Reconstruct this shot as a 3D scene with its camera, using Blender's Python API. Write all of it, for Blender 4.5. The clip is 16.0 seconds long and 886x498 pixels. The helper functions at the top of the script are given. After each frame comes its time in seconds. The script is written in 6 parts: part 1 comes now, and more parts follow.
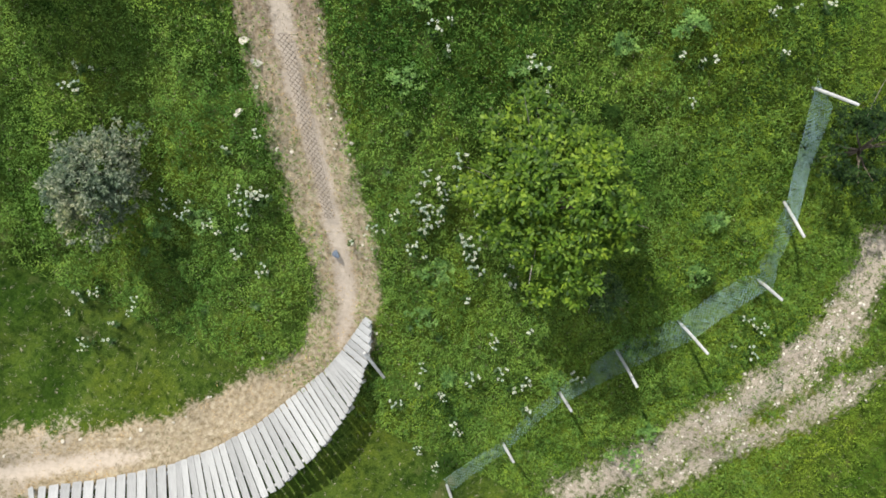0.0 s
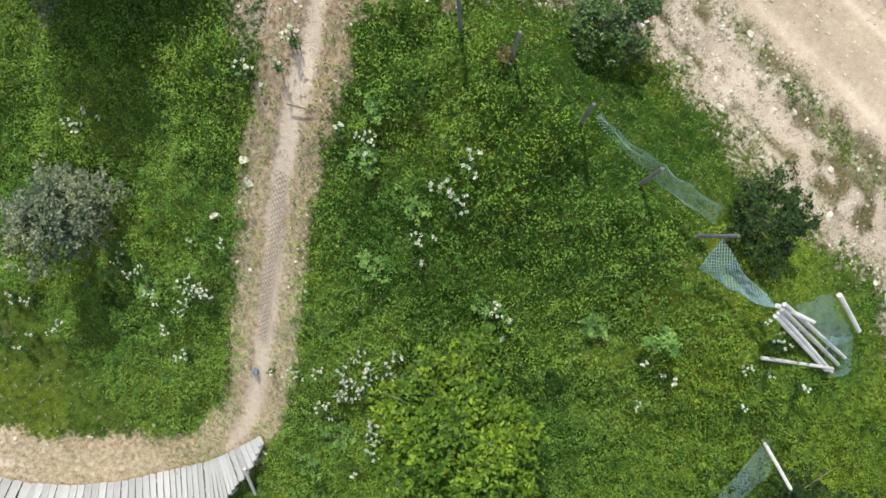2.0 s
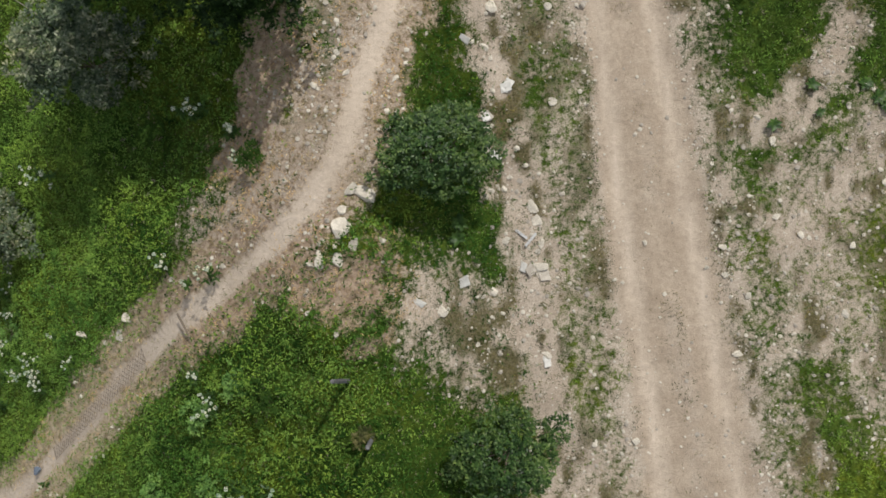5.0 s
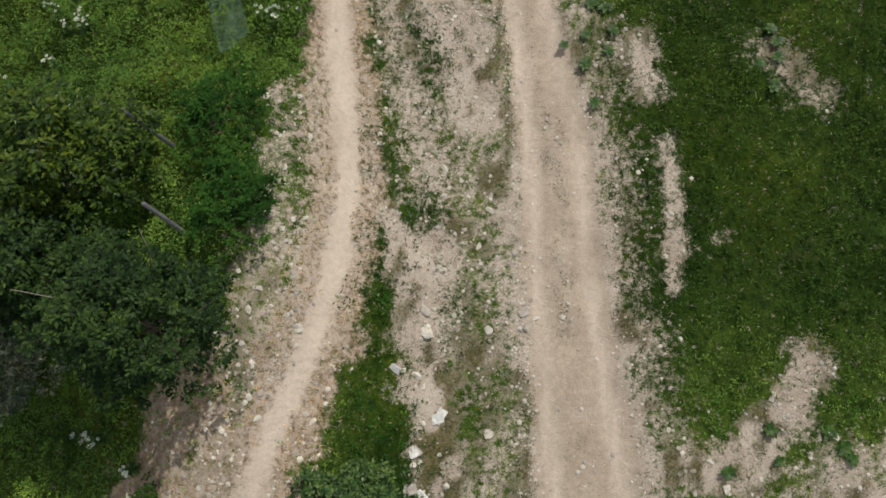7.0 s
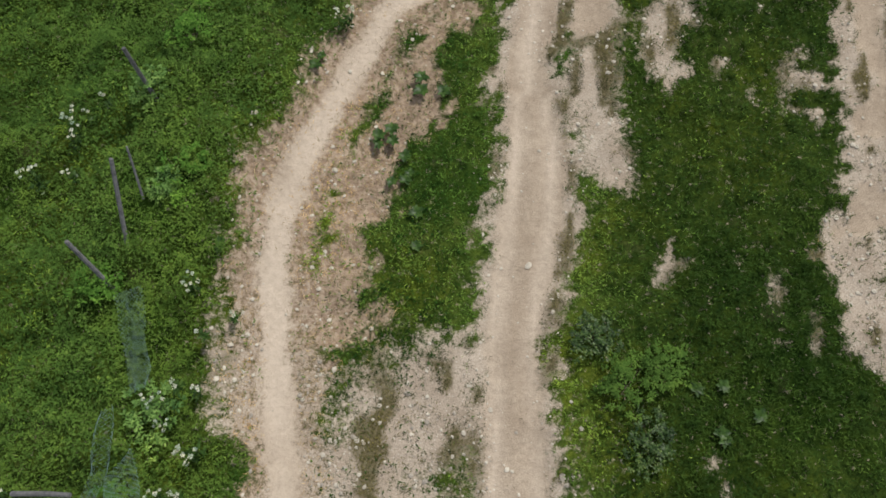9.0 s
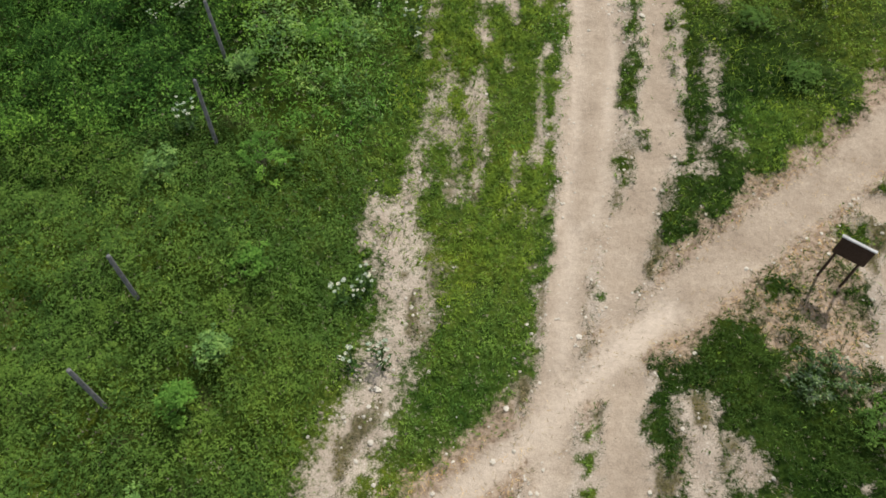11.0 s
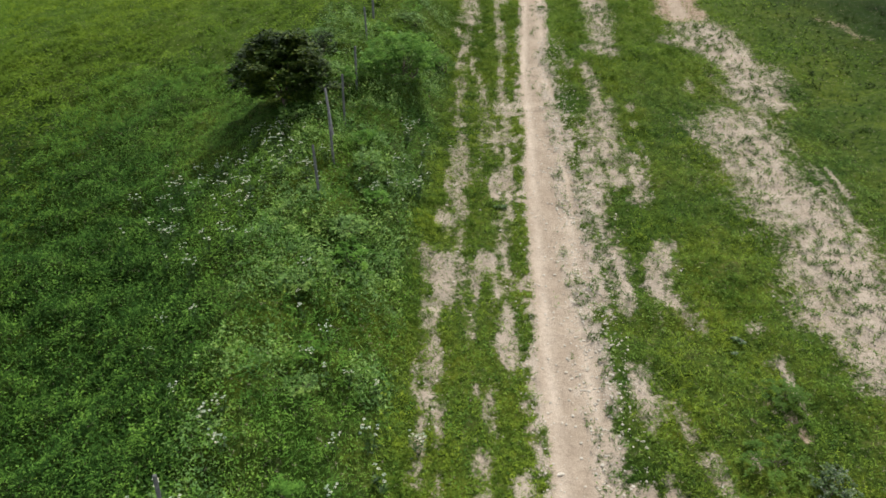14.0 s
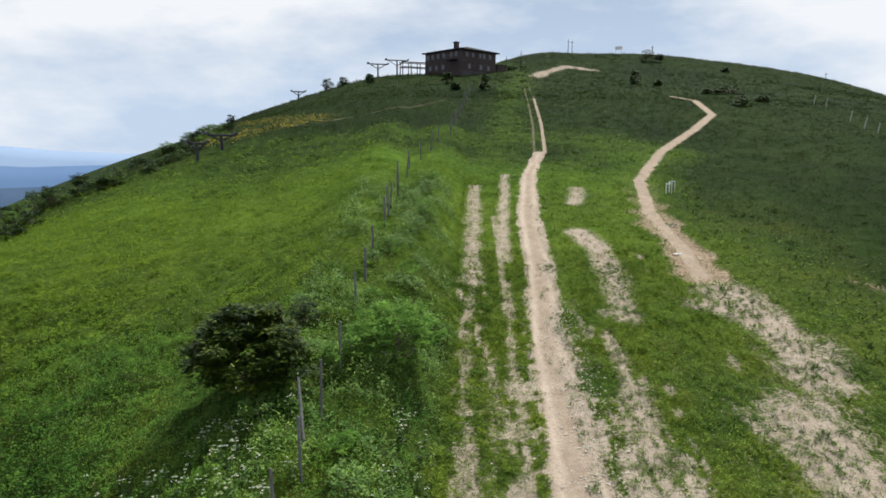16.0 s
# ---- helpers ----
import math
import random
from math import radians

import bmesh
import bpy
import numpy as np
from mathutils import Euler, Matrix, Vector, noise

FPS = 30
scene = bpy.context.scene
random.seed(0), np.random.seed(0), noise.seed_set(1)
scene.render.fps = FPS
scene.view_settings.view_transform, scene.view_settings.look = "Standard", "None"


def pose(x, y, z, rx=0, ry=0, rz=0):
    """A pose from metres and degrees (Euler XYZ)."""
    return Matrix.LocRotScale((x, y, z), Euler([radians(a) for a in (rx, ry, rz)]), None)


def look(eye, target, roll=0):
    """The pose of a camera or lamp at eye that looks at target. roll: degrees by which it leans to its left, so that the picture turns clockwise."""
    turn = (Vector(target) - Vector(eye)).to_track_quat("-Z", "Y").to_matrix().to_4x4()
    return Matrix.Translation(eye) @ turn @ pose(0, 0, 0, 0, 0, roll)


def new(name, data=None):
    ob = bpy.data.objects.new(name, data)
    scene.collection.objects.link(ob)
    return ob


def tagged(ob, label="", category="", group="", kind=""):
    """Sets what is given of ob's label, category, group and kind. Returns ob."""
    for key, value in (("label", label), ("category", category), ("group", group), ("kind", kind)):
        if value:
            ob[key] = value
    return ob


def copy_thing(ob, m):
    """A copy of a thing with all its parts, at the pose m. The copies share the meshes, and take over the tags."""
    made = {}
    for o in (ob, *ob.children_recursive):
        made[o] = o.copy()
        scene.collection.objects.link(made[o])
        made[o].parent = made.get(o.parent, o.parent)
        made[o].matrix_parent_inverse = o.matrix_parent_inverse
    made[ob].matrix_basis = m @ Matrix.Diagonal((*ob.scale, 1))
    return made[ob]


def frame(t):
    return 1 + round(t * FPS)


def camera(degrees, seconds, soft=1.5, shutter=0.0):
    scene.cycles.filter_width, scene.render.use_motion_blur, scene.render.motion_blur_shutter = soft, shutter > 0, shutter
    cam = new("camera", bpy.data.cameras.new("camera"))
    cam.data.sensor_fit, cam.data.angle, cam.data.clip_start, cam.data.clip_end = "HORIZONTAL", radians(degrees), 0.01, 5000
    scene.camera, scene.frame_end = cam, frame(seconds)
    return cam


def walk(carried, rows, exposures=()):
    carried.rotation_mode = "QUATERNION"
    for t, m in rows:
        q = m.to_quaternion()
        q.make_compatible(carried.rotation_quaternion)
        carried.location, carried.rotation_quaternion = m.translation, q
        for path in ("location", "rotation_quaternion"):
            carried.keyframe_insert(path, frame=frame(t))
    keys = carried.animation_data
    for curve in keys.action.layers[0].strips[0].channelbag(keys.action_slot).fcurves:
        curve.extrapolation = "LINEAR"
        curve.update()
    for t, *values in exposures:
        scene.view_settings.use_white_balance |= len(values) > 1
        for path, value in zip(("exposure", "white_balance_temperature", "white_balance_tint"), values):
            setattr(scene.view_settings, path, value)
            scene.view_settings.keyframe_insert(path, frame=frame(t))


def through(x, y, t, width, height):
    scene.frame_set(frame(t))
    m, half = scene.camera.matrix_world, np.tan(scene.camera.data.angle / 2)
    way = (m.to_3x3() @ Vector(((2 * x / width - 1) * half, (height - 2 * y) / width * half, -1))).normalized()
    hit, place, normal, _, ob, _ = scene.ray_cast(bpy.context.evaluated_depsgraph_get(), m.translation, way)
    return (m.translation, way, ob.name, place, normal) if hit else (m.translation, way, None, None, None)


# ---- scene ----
# ---------------------------------------------------------------- camera
cam = camera(64.6, 16.0, soft=1.7)
PATH = [
    (0, (-10.821, -27.614, 9.226), (-10.639, -27.523, 7.236), -1.2),
    (0.5, (-9.813, -27.573, 9.267), (-9.646, -27.464, 7.277), -0.5),
    (1, (-8.794, -27.393, 9.29), (-8.632, -27.264, 7.3), 0.7),
    (1.5, (-7.691, -27.03, 9.306), (-7.537, -26.887, 7.317), 2.1),
    (2, (-6.533, -26.52, 9.315), (-6.394, -26.367, 7.326), 2.3),
    (2.5, (-5.464, -25.89, 9.33), (-5.337, -25.723, 7.341), 4.6),
    (3, (-4.458, -25.128, 9.369), (-4.35, -24.96, 7.379), 8.3),
    (3.2, (-4.087, -24.776, 9.402), (-3.987, -24.616, 7.41), 10.6),
    (5.3, (-1.161, -22.014, 9.116), (-1.15, -21.684, 7.144), 1.4),
    (5.5, (-0.999, -21.682, 9.098), (-0.99, -21.324, 7.131), 1.8),
    (6, (-0.596, -20.694, 9.122), (-0.59, -20.278, 7.166), 1.6),
    (6.5, (-0.257, -19.576, 9.136), (-0.256, -19.099, 7.194), 0.8),
    (7, (-0.08, -18.155, 9.148), (-0.075, -17.625, 7.22), 1.6),
    (7.5, (0.074, -16.509, 9.149), (0.069, -15.917, 7.239), 1.6),
    (8, (0.208, -14.656, 9.177), (0.195, -14.001, 7.287), 1.1),
    (8.5, (0.336, -12.746, 9.187), (0.301, -12.022, 7.323), 0.5),
    (9, (0.329, -10.729, 9.212), (0.27, -9.943, 7.374), 0.9),
    (9.5, (0.38, -8.631, 9.239), (0.298, -7.773, 7.434), 0.1),
    (10, (0.355, -6.417, 9.282), (0.257, -5.486, 7.515), -0.3),
    (10.2, (0.291, -5.586, 9.287), (0.194, -4.62, 7.538), -0.1),
    (12.3, (-0.034, 0.076, 9.996), (-0.032, 1.535, 8.628), -0.0),
    (12.5, (-0.05, 0.23, 10.0), (-0.047, 1.735, 8.683), -0.0),
    (13, (-0.038, 0.5, 10.03), (-0.031, 2.111, 8.843), -0.1),
    (13.5, (-0.057, 0.929, 10.03), (-0.039, 2.637, 8.99), -0.1),
    (14, (-0.05, 1.559, 10.097), (-0.036, 3.349, 9.204), -0.2),
    (14.5, (-0.073, 2.307, 10.15), (-0.059, 4.163, 9.404), -0.3),
    (15, (-0.115, 3.329, 10.168), (-0.096, 5.242, 9.586), -0.2),
    (15.5, (-0.101, 4.643, 10.301), (-0.082, 6.598, 9.88), -0.1),
    (16, (-0.232, 6.374, 10.327), (-0.199, 8.356, 10.06), 0.2),
]
EXPOSURES = [(0.0, 0.17, 6400, 8), (3.2, 0.23, 6400, 8), (5.3, -0.50, 6500, 10), (8.0, -0.50, 6500, 10), (10.2, -0.36, 6500, 10),
             (12.3, -0.05, 6500, 10), (16.0, -0.10, 6500, 10)]
walk(cam, [(t, look(e, g, r)) for t, e, g, r in PATH], EXPOSURES)

# ---------------------------------------------------------------- daylight
SUN_AZ, SUN_EL = math.atan2(0.50, 0.86), radians(54)      # azimuth from +y towards +x
sun_way = Vector((math.sin(SUN_AZ) * math.cos(SUN_EL), math.cos(SUN_AZ) * math.cos(SUN_EL), math.sin(SUN_EL)))
world = bpy.data.worlds.new("sky")
scene.world = world
world.use_nodes = True
wn = world.node_tree
wn.nodes.clear()


def wnode(kind, **values):
    n = wn.nodes.new(kind)
    for k, v in values.items():
        n.inputs[k].default_value = v
    return n


sky = wn.nodes.new("ShaderNodeTexSky")
sky.sky_type, sky.sun_disc = "NISHITA", False
sky.sun_elevation, sky.sun_rotation = SUN_EL, SUN_AZ
sky.altitude, sky.dust_density = 1500, 1.5
coord = wn.nodes.new("ShaderNodeTexCoord")
stretch = wn.nodes.new("ShaderNodeMapping")
stretch.inputs["Scale"].default_value = (1.0, 1.0, 2.6)
stretch.inputs["Location"].default_value = (0.35, 0.1, 0.2)
puffs = wnode("ShaderNodeTexNoise", Scale=2.3, Detail=9.0, Roughness=0.55)
cover = wn.nodes.new("ShaderNodeValToRGB")
cover.color_ramp.elements[0].position, cover.color_ramp.elements[1].position = 0.41, 0.59
cover.color_ramp.elements[0].color = (0.04, 0.04, 0.04, 1)
cloud = wn.nodes.new("ShaderNodeMix")
cloud.data_type = "RGBA"
cloud.inputs[7].default_value = (17.2, 17.8, 18.6, 1)
back = wnode("ShaderNodeBackground", Strength=0.056)
wout = wn.nodes.new("ShaderNodeOutputWorld")
wn.links.new(coord.outputs["Generated"], stretch.inputs[0])
wn.links.new(stretch.outputs[0], puffs.inputs["Vector"])
wn.links.new(puffs.outputs[0], cover.inputs[0])
wn.links.new(cover.outputs[0], cloud.inputs[0])
veil = wn.nodes.new("ShaderNodeMix")
veil.data_type = "RGBA"
rise = wn.nodes.new("ShaderNodeSeparateXYZ")
wn.links.new(coord.outputs["Generated"], rise.inputs[0])
haze = wn.nodes.new("ShaderNodeMapRange")
for k, v in (("From Min", 0.05), ("From Max", 0.6), ("To Min", 0.92), ("To Max", 0.10)):
    haze.inputs[k].default_value = v
wn.links.new(rise.outputs[2], haze.inputs[0])
wn.links.new(haze.outputs[0], veil.inputs[0])
veil.inputs[7].default_value = (10.6, 13.2, 16.9, 1)
wn.links.new(sky.outputs[0], veil.inputs[6])
wn.links.new(veil.outputs[2], cloud.inputs[6])
wn.links.new(cloud.outputs[2], back.inputs[0])
wn.links.new(back.outputs[0], wout.inputs[0])

sun = new("sun", bpy.data.lights.new("sun", "SUN"))
sun.data.energy, sun.data.angle, sun.data.color = 4.7, radians(0.55), (1.0, 0.965, 0.905)
sun.matrix_world = look(sun_way * 80, (0, 0, 0))


# ---------------------------------------------------------------- materials
def material(name, roughness=0.9):
    m = bpy.data.materials.new(name)
    m.use_nodes = True
    nt = m.node_tree
    b = nt.nodes["Principled BSDF"]
    b.inputs["Roughness"].default_value = roughness
    b.inputs["Specular IOR Level"].default_value = 0.18
    return m, nt, b


def node(nt, kind, **values):
    n = nt.nodes.new(kind)
    for k, v in values.items():
        n.inputs[k].default_value = v
    return n


def noise_of(nt, scale, detail=4.0, rough=0.55, where="Object"):
    c = nt.nodes.new("ShaderNodeTexCoord")
    n = node(nt, "ShaderNodeTexNoise", Scale=scale, Detail=detail, Roughness=rough)
    nt.links.new(c.outputs[where], n.inputs["Vector"])
    return n.outputs[0]


def ramp(nt, source, stops):
    r = nt.nodes.new("ShaderNodeValToRGB")
    e = r.color_ramp.elements
    while len(e) < len(stops):
        e.new(0.5)
    for k, (p, c) in zip(e, stops):
        k.position, k.color = p, (*c, 1)
    nt.links.new(source, r.inputs[0])
    return r.outputs[0]


def mixed(nt, fac, a, b, blend="MIX"):
    m = nt.nodes.new("ShaderNodeMix")
    m.data_type, m.blend_type = "RGBA", blend
    for s, v in ((0, fac), (6, a), (7, b)):
        if hasattr(v, "links"):
            nt.links.new(v, m.inputs[s])
        else:
            m.inputs[s].default_value = v if s == 0 else (*v, 1)
    return m.outputs[2]


def mathed(nt, op, a, b=0.0, clamp=False):
    m = nt.nodes.new("ShaderNodeMath")
    m.operation, m.use_clamp = op, clamp
    for s, v in ((0, a), (1, b)):
        if hasattr(v, "links"):
            nt.links.new(v, m.inputs[s])
        else:
            m.inputs[s].default_value = v
    return m.outputs[0]


def bumped(nt, b, height, strength, distance):
    n = node(nt, "ShaderNodeBump", Strength=strength, Distance=distance)
    nt.links.new(height, n.inputs["Height"])
    nt.links.new(n.outputs[0], b.inputs["Normal"])


def leafy(name, dark, mid, light, through=0.35, patch=0.45, rough=0.55, yellow=None, even=0.35, vary=1.0, spread=1.0):
    """Leaves and blades: hue by plant and by patch, gap shade painted by clump, light shining through them."""
    m, nt, b = material(name, rough)
    b.inputs["Specular IOR Level"].default_value = 0.05 if rough > 0.7 else 0.18
    geo = nt.nodes.new("ShaderNodeNewGeometry")
    calm = [[c + (q - c) * spread for c, q in zip(mid, k)] for k in (dark, light)]
    one = ramp(nt, geo.outputs["Random Per Island"], [(0.0, calm[0]), (0.55, mid), (1.0, calm[1])])
    area = ramp(nt, noise_of(nt, patch, 3.0), [(0.33, (0.50, 0.64, 0.60)), (0.5, (1, 1, 1)), (0.66, (1.28, 1.16, 0.90))])
    col = mixed(nt, vary, one, area, "MULTIPLY")
    # tone by clump; its dark end paints the shade between plants
    clump = ramp(nt, noise_of(nt, patch * 8, 3.0, 0.6), [(0.34, (0.36, 0.44, 0.42)), (0.5, (1, 1, 1)), (0.66, (1.42, 1.32, 1.2))])
    col = mixed(nt, vary, col, clump, "MULTIPLY")
    if yellow:
        col = mixed(nt, ramp(nt, noise_of(nt, 0.9, 2.0), [(0.58, (0, 0, 0)), (0.72, (0.3, 0.3, 0.3))]), col, yellow)
    nt.links.new(col, b.inputs["Base Color"])
    # many leaves that droop and bend shade as one: their normals lean towards the sky
    lean = node(nt, "ShaderNodeVectorMath")
    lean.operation = "SCALE"
    nt.links.new(geo.outputs["Normal"], lean.inputs[0])
    lean.inputs["Scale"].default_value = 1 - even
    up = node(nt, "ShaderNodeVectorMath")
    up.operation = "ADD"
    up.inputs[1].default_value = (0, 0, even)
    nt.links.new(lean.outputs[0], up.inputs[0])
    unit = node(nt, "ShaderNodeVectorMath")
    unit.operation = "NORMALIZE"
    nt.links.new(up.outputs[0], unit.inputs[0])
    nt.links.new(unit.outputs[0], b.inputs["Normal"])
    tr = nt.nodes.new("ShaderNodeBsdfTranslucent")
    nt.links.new(col, tr.inputs[0])
    mx = nt.nodes.new("ShaderNodeMixShader")
    mx.inputs[0].default_value = through
    nt.links.new(b.outputs[0], mx.inputs[1])
    nt.links.new(tr.outputs[0], mx.inputs[2])
    nt.links.new(mx.outputs[0], nt.nodes["Material Output"].inputs[0])
    return m


def plain(name, a, b_col, scale, roughness=0.85, bump=0.3, dist=0.004, metal=0.0, stretch_z=None):
    m, nt, b = material(name, roughness)
    n = noise_of(nt, scale, 6.0, 0.65)
    big = noise_of(nt, scale * 0.13, 2.0)
    col = mixed(nt, ramp(nt, n, [(0.3, (0, 0, 0)), (0.7, (1, 1, 1))]), a, b_col)
    rnd = nt.nodes.new("ShaderNodeObjectInfo")
    tone = ramp(nt, rnd.outputs["Random"], [(0.0, (0.80, 0.80, 0.80)), (1.0, (1.12, 1.12, 1.12))])
    col = mixed(nt, 1.0, col, tone, "MULTIPLY")
    col = mixed(nt, 1.0, col, ramp(nt, big, [(0.3, (0.82, 0.82, 0.82)), (0.7, (1.1, 1.1, 1.1))]), "MULTIPLY")
    nt.links.new(col, b.inputs["Base Color"])
    b.inputs["Metallic"].default_value = metal
    bumped(nt, b, n, bump, dist)
    return m


GRASS = leafy("meadow_leaf", (0.062, 0.119, 0.019), (0.123, 0.213, 0.034), (0.203, 0.305, 0.067), 0.15, 0.42, 0.75, yellow=(0.196, 0.269, 0.059), even=0.57, vary=0.9, spread=0.6)
LUSH = leafy("lush_short_grass", (0.018, 0.046, 0.009), (0.037, 0.075, 0.013), (0.067, 0.111, 0.023), 0.15, 0.5, 0.8, even=0.66, vary=0.75, spread=0.45)
RANK = leafy("rank_slope_grass", (0.016, 0.045, 0.008), (0.027, 0.074, 0.012), (0.050, 0.112, 0.021), 0.15, 0.3, 0.8, even=0.6, vary=0.8, spread=0.6)
FRINGE = leafy("bright_fringe_grass", (0.093, 0.154, 0.017), (0.141, 0.222, 0.026), (0.189, 0.278, 0.038), 0.15, 0.5, 0.8, even=0.6, spread=0.7)
NETTLE = leafy("pale_nettle_leaf", (0.083, 0.176, 0.038), (0.152, 0.279, 0.062), (0.269, 0.407, 0.114), 0.2, 0.6, 0.6, even=0.5, spread=0.75)
GRASS_DARK = leafy("bank_leaf", (0.044, 0.094, 0.018), (0.084, 0.157, 0.029), (0.157, 0.238, 0.054), 0.15, 0.30, 0.75, even=0.66, vary=0.65, spread=0.35)
BANK_GREEN = leafy("bank_green_leaf", (0.050, 0.130, 0.021), (0.103, 0.221, 0.033), (0.192, 0.341, 0.064), 0.15, 0.30, 0.75, even=0.62, vary=0.8, spread=0.55)
MEADOW_WEED = leafy("meadow_weed_leaf", (0.060, 0.128, 0.023), (0.119, 0.218, 0.040), (0.209, 0.321, 0.072), 0.15, 0.35, 0.75, even=0.54, vary=0.9, spread=0.65)
GRASS_FAR = leafy("hill_grass", (0.072, 0.132, 0.012), (0.104, 0.174, 0.016), (0.132, 0.208, 0.023), 0.12, 0.06, 0.85, even=0.7, vary=0.5)
STRAW = leafy("dry_straw", (0.264, 0.187, 0.099), (0.418, 0.308, 0.165), (0.572, 0.462, 0.275), 0.2, 0.6, 0.8)
SCRUB = leafy("dry_scrub", (0.062, 0.070, 0.022), (0.115, 0.114, 0.042), (0.200, 0.178, 0.080), 0.25, 0.6, 0.8)
LEAF_BRIGHT = leafy("bright_tree_leaf", (0.036, 0.082, 0.006), (0.090, 0.168, 0.011), (0.196, 0.291, 0.029), 0.28, 0.9, 0.5)
LEAF_DEEP = leafy("deep_tree_leaf", (0.010, 0.026, 0.005), (0.021, 0.049, 0.008), (0.046, 0.085, 0.018), 0.2, 0.9, 0.6)
# this dark tone also carries the upper hill's shade
GRASS_OLIVE = leafy("shaded_hill_grass", (0.011, 0.022, 0.003), (0.017, 0.032, 0.005), (0.024, 0.041, 0.007), 0.12, 0.07, 0.85, even=0.7, vary=0.6)
LEAF_GREY = leafy("grey_willow_leaf", (0.057, 0.085, 0.040), (0.133, 0.166, 0.094), (0.304, 0.322, 0.233), 0.2, 0.9)
LEAF_ASH = leafy("ash_leaf", (0.016, 0.037, 0.005), (0.039, 0.075, 0.007), (0.098, 0.139, 0.018), 0.25, 0.9, 0.5)
LEAF_SHINY = leafy("glossy_shrub_leaf", (0.025, 0.058, 0.014), (0.053, 0.104, 0.024), (0.127, 0.190, 0.058), 0.2, 0.9, 0.42)
LEAF_DOCK = leafy("dock_leaf", (0.032, 0.075, 0.015), (0.054, 0.111, 0.022), (0.085, 0.153, 0.036), 0.3, 1.2, 0.4)
PETAL = leafy("white_umbel", (0.52, 0.53, 0.40), (0.66, 0.67, 0.53), (0.78, 0.78, 0.66), 0.3, 2.0)
YELLOW = leafy("yellow_bloom", (0.20, 0.19, 0.02), (0.34, 0.27, 0.03), (0.48, 0.37, 0.05), 0.3, 2.0)
BARK = plain("bark", (0.10, 0.075, 0.055), (0.22, 0.18, 0.14), 22, 0.9, 0.6, 0.01)
TWIG = plain("pale_twig", (0.24, 0.21, 0.17), (0.40, 0.36, 0.30), 30, 0.9, 0.3, 0.004)
WOOD_GREY = plain("weathered_wood", (0.40, 0.39, 0.38), (0.60, 0.59, 0.57), 14, 0.8, 0.5, 0.006)
WOOD_POST = plain("grey_post_wood", (0.095, 0.095, 0.10), (0.21, 0.205, 0.20), 16, 0.85, 0.5, 0.008)
PLANK = plain("bleached_plank", (0.33, 0.325, 0.32), (0.47, 0.46, 0.45), 11, 0.8, 0.4, 0.004)
RUST = plain("rusty_sunk_wire", (0.13, 0.10, 0.075), (0.24, 0.19, 0.14), 30, 0.8, 0.2, 0.002)
STONE = plain("pale_limestone", (0.45, 0.40, 0.32), (0.70, 0.64, 0.54), 9, 0.9, 0.7, 0.02)
RUBBLE = plain("grey_rubble", (0.33, 0.29, 0.24), (0.50, 0.45, 0.38), 12, 0.9, 0.6, 0.01)
RAG = plain("blue_grey_cloth", (0.09, 0.115, 0.15), (0.20, 0.23, 0.28), 40, 0.9, 0.5, 0.004)
STEEL = plain("galvanised_wire", (0.24, 0.37, 0.39), (0.38, 0.52, 0.54), 40, 0.55, 0.1, 0.001, 0.2)
SIGN_BROWN = plain("dark_stained_board", (0.030, 0.018, 0.013), (0.060, 0.038, 0.028), 18, 0.6, 0.3, 0.004)
LITTER = plain("chalky_sheet", (0.50, 0.48, 0.44), (0.66, 0.64, 0.59), 20, 0.7, 0.3, 0.003)
HUT_STONE = plain("hut_dark_cladding", (0.050, 0.036, 0.036), (0.085, 0.068, 0.066), 2.0, 0.85, 0.3, 0.02)
RUBBLE_DARK = plain("dark_foundation_stone", (0.055, 0.052, 0.056), (0.10, 0.095, 0.10), 1.5, 0.9, 0.5, 0.03)
HUT_ROOF = plain("hut_roof_sheet", (0.012, 0.012, 0.016), (0.024, 0.024, 0.030), 3.0, 0.85, 0.2, 0.01)
HUT_FRAME = plain("hut_window_frame", (0.09, 0.085, 0.085), (0.14, 0.135, 0.13), 3.0, 0.7, 0.1, 0.005)
HUT_GLASS = plain("hut_window_glass", (0.10, 0.11, 0.13), (0.20, 0.21, 0.24), 2.0, 0.15, 0.0, 0.0)
LIFT_STEEL = plain("dark_lift_steel", (0.030, 0.034, 0.042), (0.060, 0.065, 0.075), 4, 0.6, 0.1, 0.001, 0.0)
PALE_PAINT = plain("white_paint", (0.70, 0.70, 0.68), (0.80, 0.80, 0.78), 8.0, 0.6, 0.1, 0.001)
# distance haze is mixed into these three base colours
HAZE_NEAR = plain("hazed_forest_ridge", (0.050, 0.095, 0.170), (0.070, 0.120, 0.200), 0.01, 1.0, 0.0, 0.0)
HAZE_MID = plain("hazed_blue_ridge", (0.130, 0.230, 0.420), (0.150, 0.260, 0.450), 0.004, 1.0, 0.0, 0.0)
HAZE_FAR = plain("hazed_pale_ridge", (0.29, 0.40, 0.57), (0.32, 0.43, 0.60), 0.002, 1.0, 0.0, 0.0)

